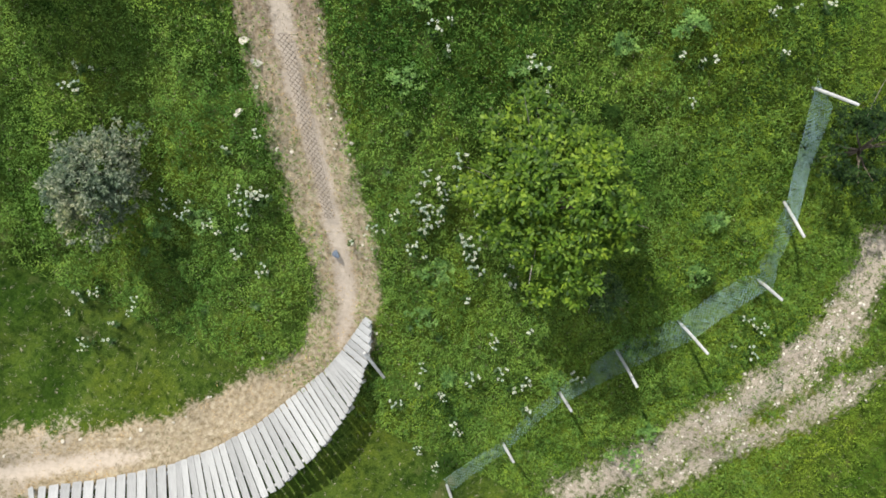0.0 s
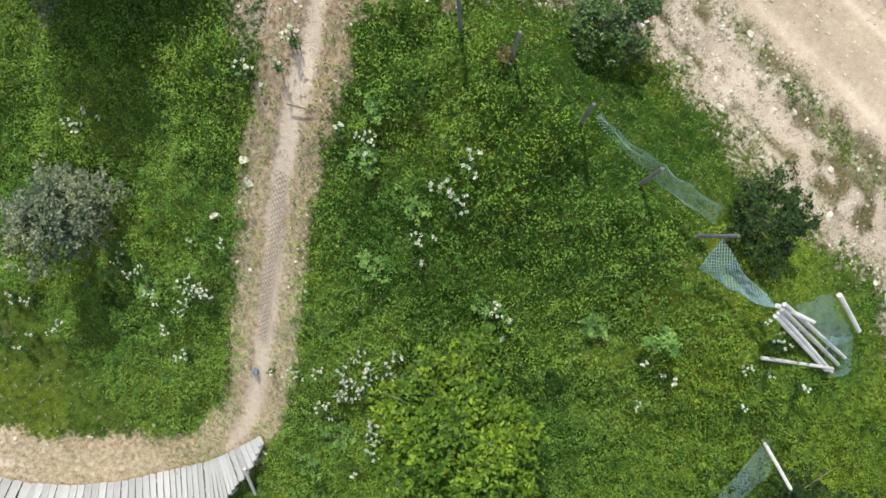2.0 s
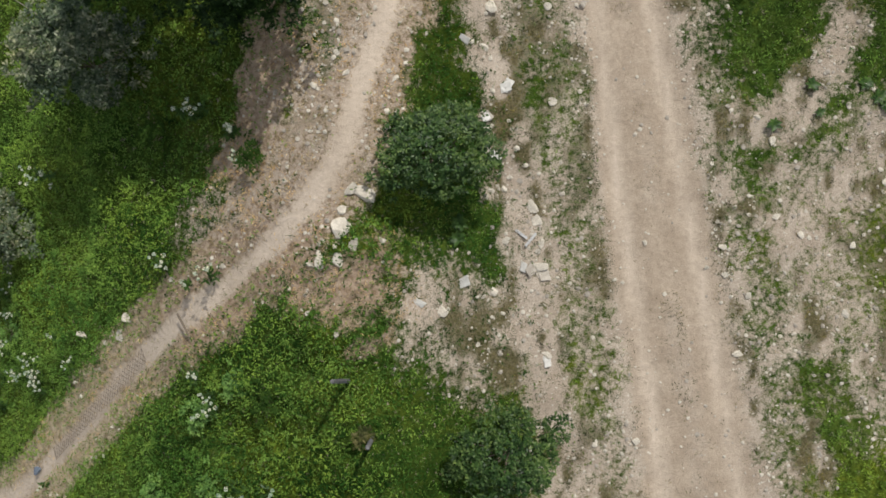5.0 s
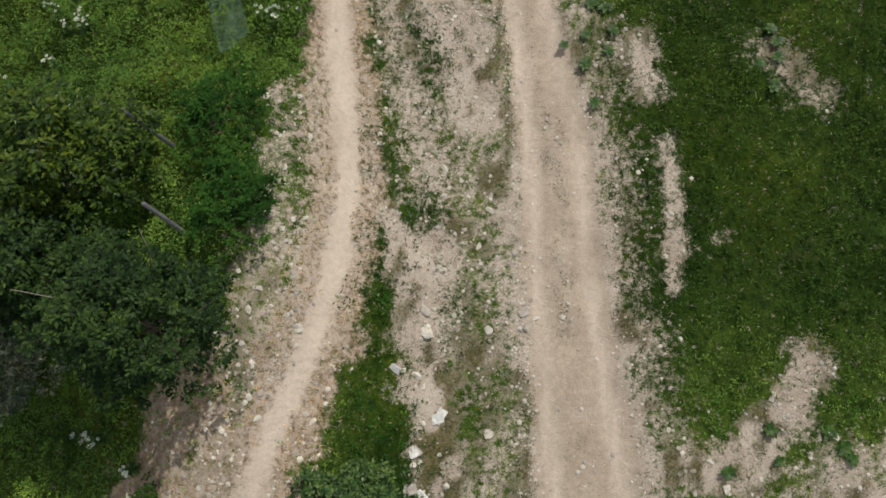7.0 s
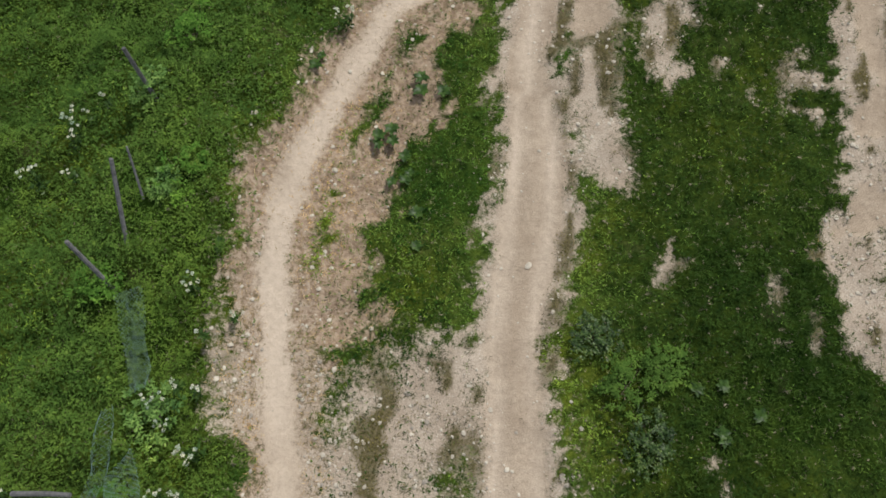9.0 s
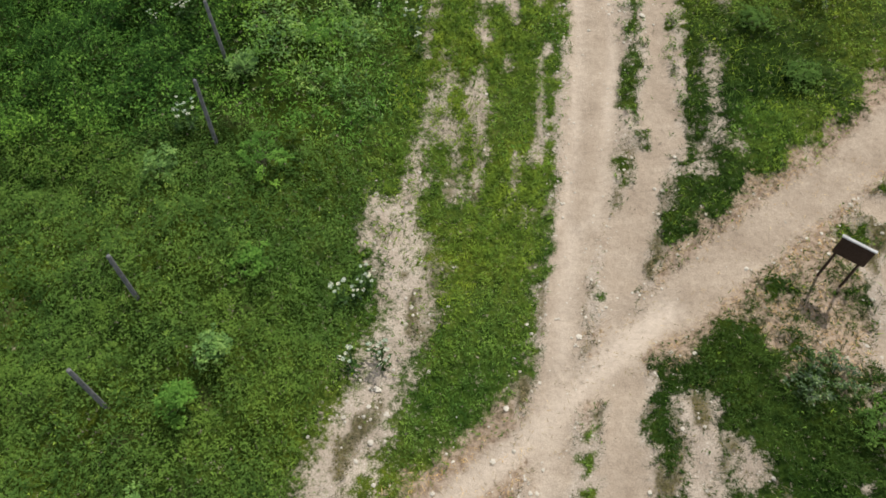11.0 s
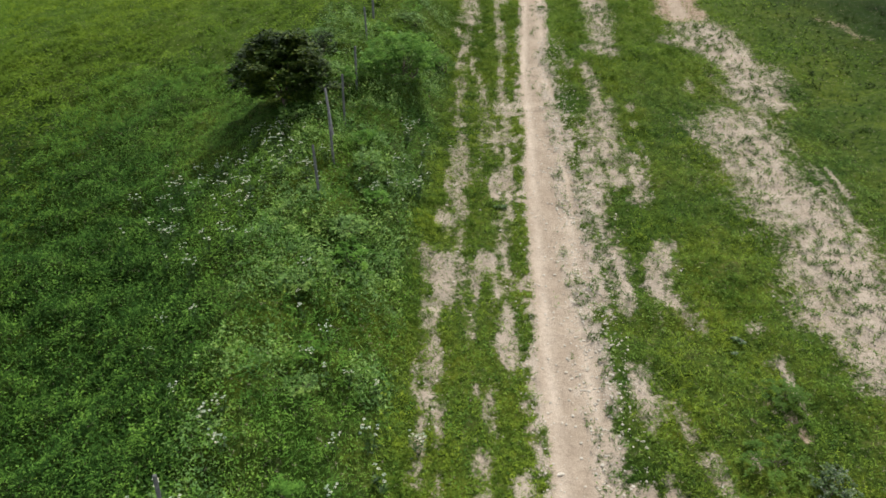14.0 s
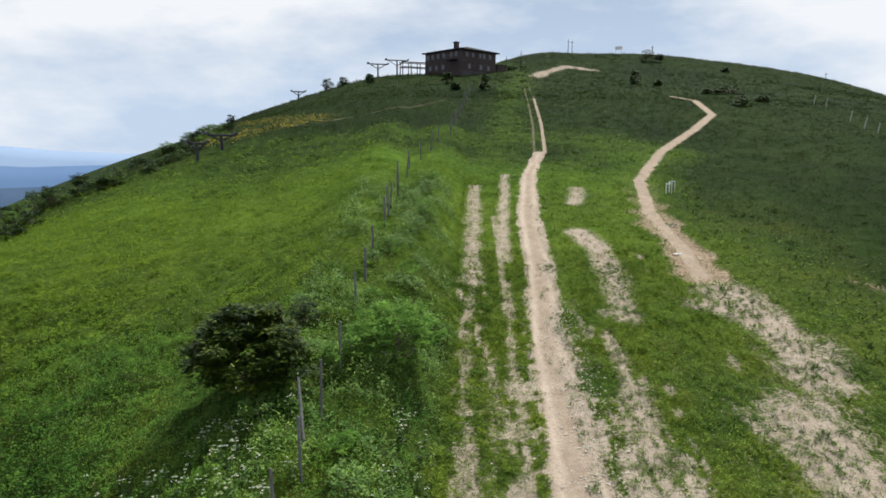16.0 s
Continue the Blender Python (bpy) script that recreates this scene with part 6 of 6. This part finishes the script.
# ---------------------------------------------------------------- distant ranges
def ridge(name, radius, top, rough, mat, label, seed):
    rg = np.random.RandomState(seed)
    n = 160
    az = np.linspace(radians(-75), radians(75), n)
    prof = np.interp(az, np.linspace(az[0], az[-1], 24), top + rough * (rg.rand(24) - 0.5)) + np.interp(az, np.linspace(az[0], az[-1], 90), rough * 0.12 * (rg.rand(90) - 0.5))
    rows = []
    for dr, f in ((-500, 0.0), (-300, 0.45), (-130, 0.85), (0, 1.0), (200, 0.7), (400, 0.0)):
        rows.append(np.stack([np.sin(az) * (radius + dr), np.cos(az) * (radius + dr), -330 + (prof + 330) * f], -1))
    v = np.concatenate(rows)
    i = (np.arange(len(rows) - 1)[:, None] * n + np.arange(n - 1)).ravel()
    return tagged(new(name, mesh_from(name, v, np.stack([i, i + 1, i + n + 1, i + n], -1), mat, True)), label, "mountains", kind="structure")


# the farther the ridge, the more haze its colour carries
ridge("backdrop", 1500, -42, 30, HAZE_NEAR, "dark forested ridge in the valley below, haze in its colour", 3)
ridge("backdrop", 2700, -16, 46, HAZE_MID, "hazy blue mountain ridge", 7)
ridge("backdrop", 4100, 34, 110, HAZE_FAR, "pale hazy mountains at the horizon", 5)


# ---------------------------------------------------------------- grass, weeds and straw
def tall(x, y):
    """Height of the growth: rank on the bank and the meadow, short beside the road."""
    bankish = 1 - step(x - edge_at(y), -0.9, 0.0)
    h = 0.10 + (0.20 + 0.10 * step(y, 2, 8)) * bankish + 0.05 * step(x, 3.5, 5.5)
    lumps_n = vnoise(x, y, 0.75, 20) * 0.55 + vnoise(x, y, 0.28, 21) * 0.45
    return h * (0.45 + 1.9 * step(lumps_n, 0.2, 0.85))


def blades(base, way, side, length, width):
    """Slender pointed leaves, three corners each."""
    w = side * (width * 0.5)[:, None]
    return np.stack([base - w, base + w, base + way * length[:, None]], 1).reshape(-1, 3), np.arange(len(base) * 3).reshape(-1, 3)


def sward(name, n, x0, x1, y0, y1, size, mat, label, seed, blade=0.45, pick=None, height=1.0, keep_dry=0.0, thin=0.0):
    rg = np.random.RandomState(seed)
    x, y = x0 + (x1 - x0) * rg.rand(n), y0 + (y1 - y0) * rg.rand(n)
    # half of the leaves sit on plants: low domes a hand to two hands wide
    plants = max(1, n // 34)
    cx, cy = x0 + (x1 - x0) * rg.rand(plants), y0 + (y1 - y0) * rg.rand(plants)
    cr, chh = size * (1.2 + 3.2 * rg.rand(plants)), 0.35 + 0.9 * rg.rand(plants) ** 1.5
    own = rg.randint(0, plants, n)
    on = rg.rand(n) < 0.5
    az, rr = rg.rand(n) * 6.2832, np.sqrt(rg.rand(n))
    x = np.where(on, cx[own] + np.cos(az) * rr * cr[own], x)
    y = np.where(on, cy[own] + np.sin(az) * rr * cr[own], y)
    dome = np.where(on, chh[own] * (1 - 0.75 * rr * rr), 0.55 * rg.rand(n))
    if pick is not None:
        ok = rg.rand(n) < pick(x, y)
        x, y, dome = x[ok], y[ok], dome[ok]
        n = len(x)
    c, p, s = cover_at(x, y)
    bare = np.clip(np.maximum(np.maximum(c * 1.3, p * (1.04 - 0.16 * step(y, 2, 6))), s * (1.05 - keep_dry)), 0, 1)
    ok = rg.rand(n) > bare * (0.80 + 0.20 * step(c, 0.2, 0.5))
    ok &= (p < 0.25) | (c > 0.3) | (rg.rand(n) < 0.15 + 0.2 * step(y, 2, 6) + 0.85 * step(vnoise(x, y, 0.26, 51), 0.45, 0.62))
    ok &= rg.rand(n) > thin * step(p, 0.10, 0.42)
    x, y, dome = x[ok], y[ok], dome[ok]
    zs = ground_z(x, y)
    m = len(x)
    h = tall(x, y) * height
    z = zs + h * dome * (0.55 + 0.45 * rg.rand(m)) + 0.005
    is_blade = rg.rand(m) < blade
    wb, sb = tilted(m, rg, 0.15, 0.9)
    wl, sl = tilted(m, rg, -0.25, 0.5)
    k = is_blade[:, None]
    way, side = np.where(k, wb, wl), np.where(k, sb, sl)
    length = size * np.where(is_blade, 1.5 + 1.5 * rg.rand(m), 0.75 + 0.8 * rg.rand(m))
    width = size * np.where(is_blade, 0.20 + 0.14 * rg.rand(m), 0.50 + 0.35 * rg.rand(m))
    z = np.where(is_blade, zs + h * 0.75 * dome * rg.rand(m) - 0.01, z)
    v, f = blades(np.stack([x, y, z], -1), way, side, length, width)
    return tagged(new(name, mesh_from(name, v, f, mat)), label, "grass", kind="stuff")


def nettle_pick(x, y):
    return step(x, -5.2, -4.0) * (1 - step(x - edge_at(y), -0.6, 0.0)) * step(vnoise(x, y, 1.1, 62), 0.35, 0.6)


def meadow(x, y):
    """The stretch of meadow below the trail, and the strip along the road."""
    low = (x > -20 - 0.2 * (y + 22)) & (x > -26.5 - 0.7 * (y + 18) * (y > -18)) & (x - y > 2 - 0.0 * x) & (x + 0.55 * (y + 24) < 9.5 + 20 * (y > -24))
    return np.where(y < -14, low & (x > -14 + 2.2 * np.minimum(y + 36, 0)), x > -10)


def wedge(x, y):
    return np.abs(x) < 9.2 + 0.42 * (y - 4)


sward("grass", 330000, -19.5, -3, -37, -13, 0.046, GRASS, "mixed green meadow grass and weeds", 1, 0.7, lambda x, y: open_pick(x, y) * meadow(x, y), thin=0.85)
sward("weeds", 300000, -19.5, -1.5, -37, -13, 0.044, MEADOW_WEED, "leafy green weeds of the meadow", 2, 0.35, lambda x, y: bank_pick(x, y) * meadow(x, y) * (1 - 0.6 * lush_pick(x, y)), 1.0, thin=0.85)
sward("grass", 260000, -3, 8.8, -35, 6, 0.044, GRASS, "short mixed green grass beside the road", 25, 0.7, open_pick, thin=0.85)
sward("fringe_grass", 230000, -17, 0, -40, -24, 0.048, FRINGE, "light yellow-green grass of the lower meadow", 29, 0.8, lambda x, y: meadow(x, y) * np.maximum(step(-y, 25, 31) * step(-x, 4.5, 8) * (0.2 + 0.5 * step(vnoise(x, y, 1.1, 67), 0.35, 0.65)), 0.9 * step(-y + 0.42 * (x + 9.7), 31.9, 33.2)))
sward("weeds", 210000, -9.5, -1.2, -13, 6, 0.048, GRASS_DARK, "rank leafy green weeds on the bank", 26, 0.55, bank_pick, 1.15, thin=0.85)
sward("grass", 26000, -9.5, -3, -13, 6, 0.050, GRASS, "mixed green grass on the bank", 27, 0.6, open_pick)
sward("grass", 220000, -13, 14, 6, 31, 0.055, GRASS, "mixed green meadow grass and weeds", 3, 0.65, lambda x, y: open_pick(x, y) * wedge(x, y))
sward("weeds", 240000, -14, 3, 6, 31, 0.056, BANK_GREEN, "rank leafy green weeds on the bank", 4, 0.6, lambda x, y: bank_pick(x, y) * wedge(x, y), 1.2)
sward("lush_grass", 190000, 2.2, 9.2, -19, 22, 0.052, LUSH, "short lush dark green grass", 21, 0.8, lush_pick, 1.0)
sward("lush_grass", 60000, -2.2, 0.8, -21, 0, 0.046, RANK, "deep green grass between trail and road", 31, 0.6, lush_pick, 0.9)
sward("lush_grass", 130000, -8.5, 0.8, -29.5, -19.5, 0.048, RANK, "deep green grass behind the sagging net", 30, 0.55, lush_pick, 0.8)
sward("lush_grass", 240000, -20, -4.5, 4, 32, 0.065, RANK, "deep green rank grass on the slope", 22, 0.65, lambda x, y: lush_pick(x, y) * wedge(x, y), 1.3)
sward("weeds", 150000, -5.5, 1.0, 7, 50, 0.062, NETTLE, "pale leafy nettles and weeds on the bank", 23, 0.35, nettle_pick, 1.5)
sward("fringe_grass", 110000, -2.2, 3.2, 4, 56, 0.072, FRINGE, "bright yellow-green grass along the bank's foot", 24, 0.85, fringe_pick, 1.2)
sward("fringe_grass", 520000, -2, 11, 1, 40, 0.058, FRINGE, "thin yellow-green grass beside the road", 28, 0.85, strip_pick, 0.9)
sward("hill_grass", 190000, -34, 30, 26, 62, 0.11, GRASS_FAR, "lush green hillside grass", 5, 0.55, lambda x, y: (np.abs(x) < 9 + 0.55 * (y - 4)) * step(y, 26, 33) * (1 - step(y, 50, 62)) * (1 - shaded_moor(x, y)), 1.0)
sward("hill_grass", 80000, -36, 60, 48, 125, 0.20, GRASS_FAR, "lush green hillside grass", 6, 0.4, lambda x, y: step(y, 48, 64) * (1 - shaded_moor(x, y)), 0.9)
sward("hill_grass", 30000, -30, -12, 14, 36, 0.12, GRASS_FAR, "lush green grass on the falling slope", 7, 0.5, None, 0.8)


def dry_pick(x, y):
    c, p, s = cover_at(x, y)
    return np.clip(s * 1.2 - c, 0, 1)


def scrub_pick(x, y):
    c, p, s = cover_at(x, y)
    return scrub_field(x, y, c, p)


def litter(name, n, x0, x1, y0, y1, size, mat, pick, label, seed, rise, high, fat=0.07):
    rg = np.random.RandomState(seed)
    x, y = x0 + (x1 - x0) * rg.rand(n), y0 + (y1 - y0) * rg.rand(n)
    ok = rg.rand(n) < pick(x, y)
    x, y = x[ok], y[ok]
    m = len(x)
    way, side = tilted(m, rg, *rise)
    v, f = blades(np.stack([x, y, ground_z(x, y) + high * rg.rand(m) - 0.01], -1), way, side, size * (0.6 + 0.9 * rg.rand(m)), size * (fat + fat * rg.rand(m)))
    return tagged(new(name, mesh_from(name, v, f, mat)), label, "grass", kind="stuff")


litter("straw", 420000, -20, 8, -27, 7, 0.085, STRAW, dry_pick, "bleached dry straw along the bike trail", 11, (-0.05, 0.45), 0.03, 0.07)
litter("scrub", 800000, -2.5, 9, -35, 7, 0.045, SCRUB, scrub_pick, "sparse low dry scrub on rubble", 12, (0.0, 0.85), 0.035, 0.16)
litter("scrub", 300000, -2, 14, 7, 40, 0.045, SCRUB, scrub_pick, "sparse low dry scrub on rubble", 13, (0.0, 0.85), 0.04, 0.16)

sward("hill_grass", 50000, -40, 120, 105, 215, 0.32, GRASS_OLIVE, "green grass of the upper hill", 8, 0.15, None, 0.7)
sward("hill_grass", 150000, -30, 60, 24, 115, 0.13, GRASS_OLIVE, "dark green grass of the far slope, shade in its colour", 9, 0.5, lambda x, y: shaded_moor(x, y) * (np.abs(x) < 9 + 0.55 * (y - 4)), 1.0)


def tuft_pick(x, y):
    c, p, s = cover_at(x, y)
    return np.clip(p - c, 0, 1) * step(vnoise(x, y, 0.15, 71) + 0.25 * (vnoise(x, y, 1.2, 72) - 0.5), 0.60, 0.70)


litter("tufts", 260000, 3, 14, 7, 38, 0.11, GRASS_DARK, tuft_pick, "small green tufts dotted over pale rubble", 14, (0.2, 0.9), 0.08, 0.14)
litter("tufts", 260000, -2.5, 9, -35, 7, 0.05, SCRUB, tuft_pick, "small dull green tufts dotted over pale rubble", 15, (0.2, 0.9), 0.05, 0.14)

# yellow broom on the upper slope
rg = np.random.RandomState(77)
n = 1500
s = rg.rand(n)
drift = np.sin(s * 23) * 1.1 + np.sin(s * 57) * 0.7
x = -24 + 12 * s + rg.normal(size=n) * 0.9
y = 77 + 9.5 * s + drift + rg.normal(size=n) * 1.2 + (rg.rand(n) < 0.3) * 16 * (1 - s)
way, side = tilted(n, rg, -0.2, 0.8)
v, f = quads(np.stack([x, y, gz(x, y) + 0.5 * rg.rand(n)], -1), way, side, 0.13 + 0.1 * rg.rand(n), np.full(n, 0.11))
tagged(new("broom_flowers", mesh_from("broom_flowers", v, f, YELLOW)), "yellow flowering broom on the slope", "flowers", kind="stuff")
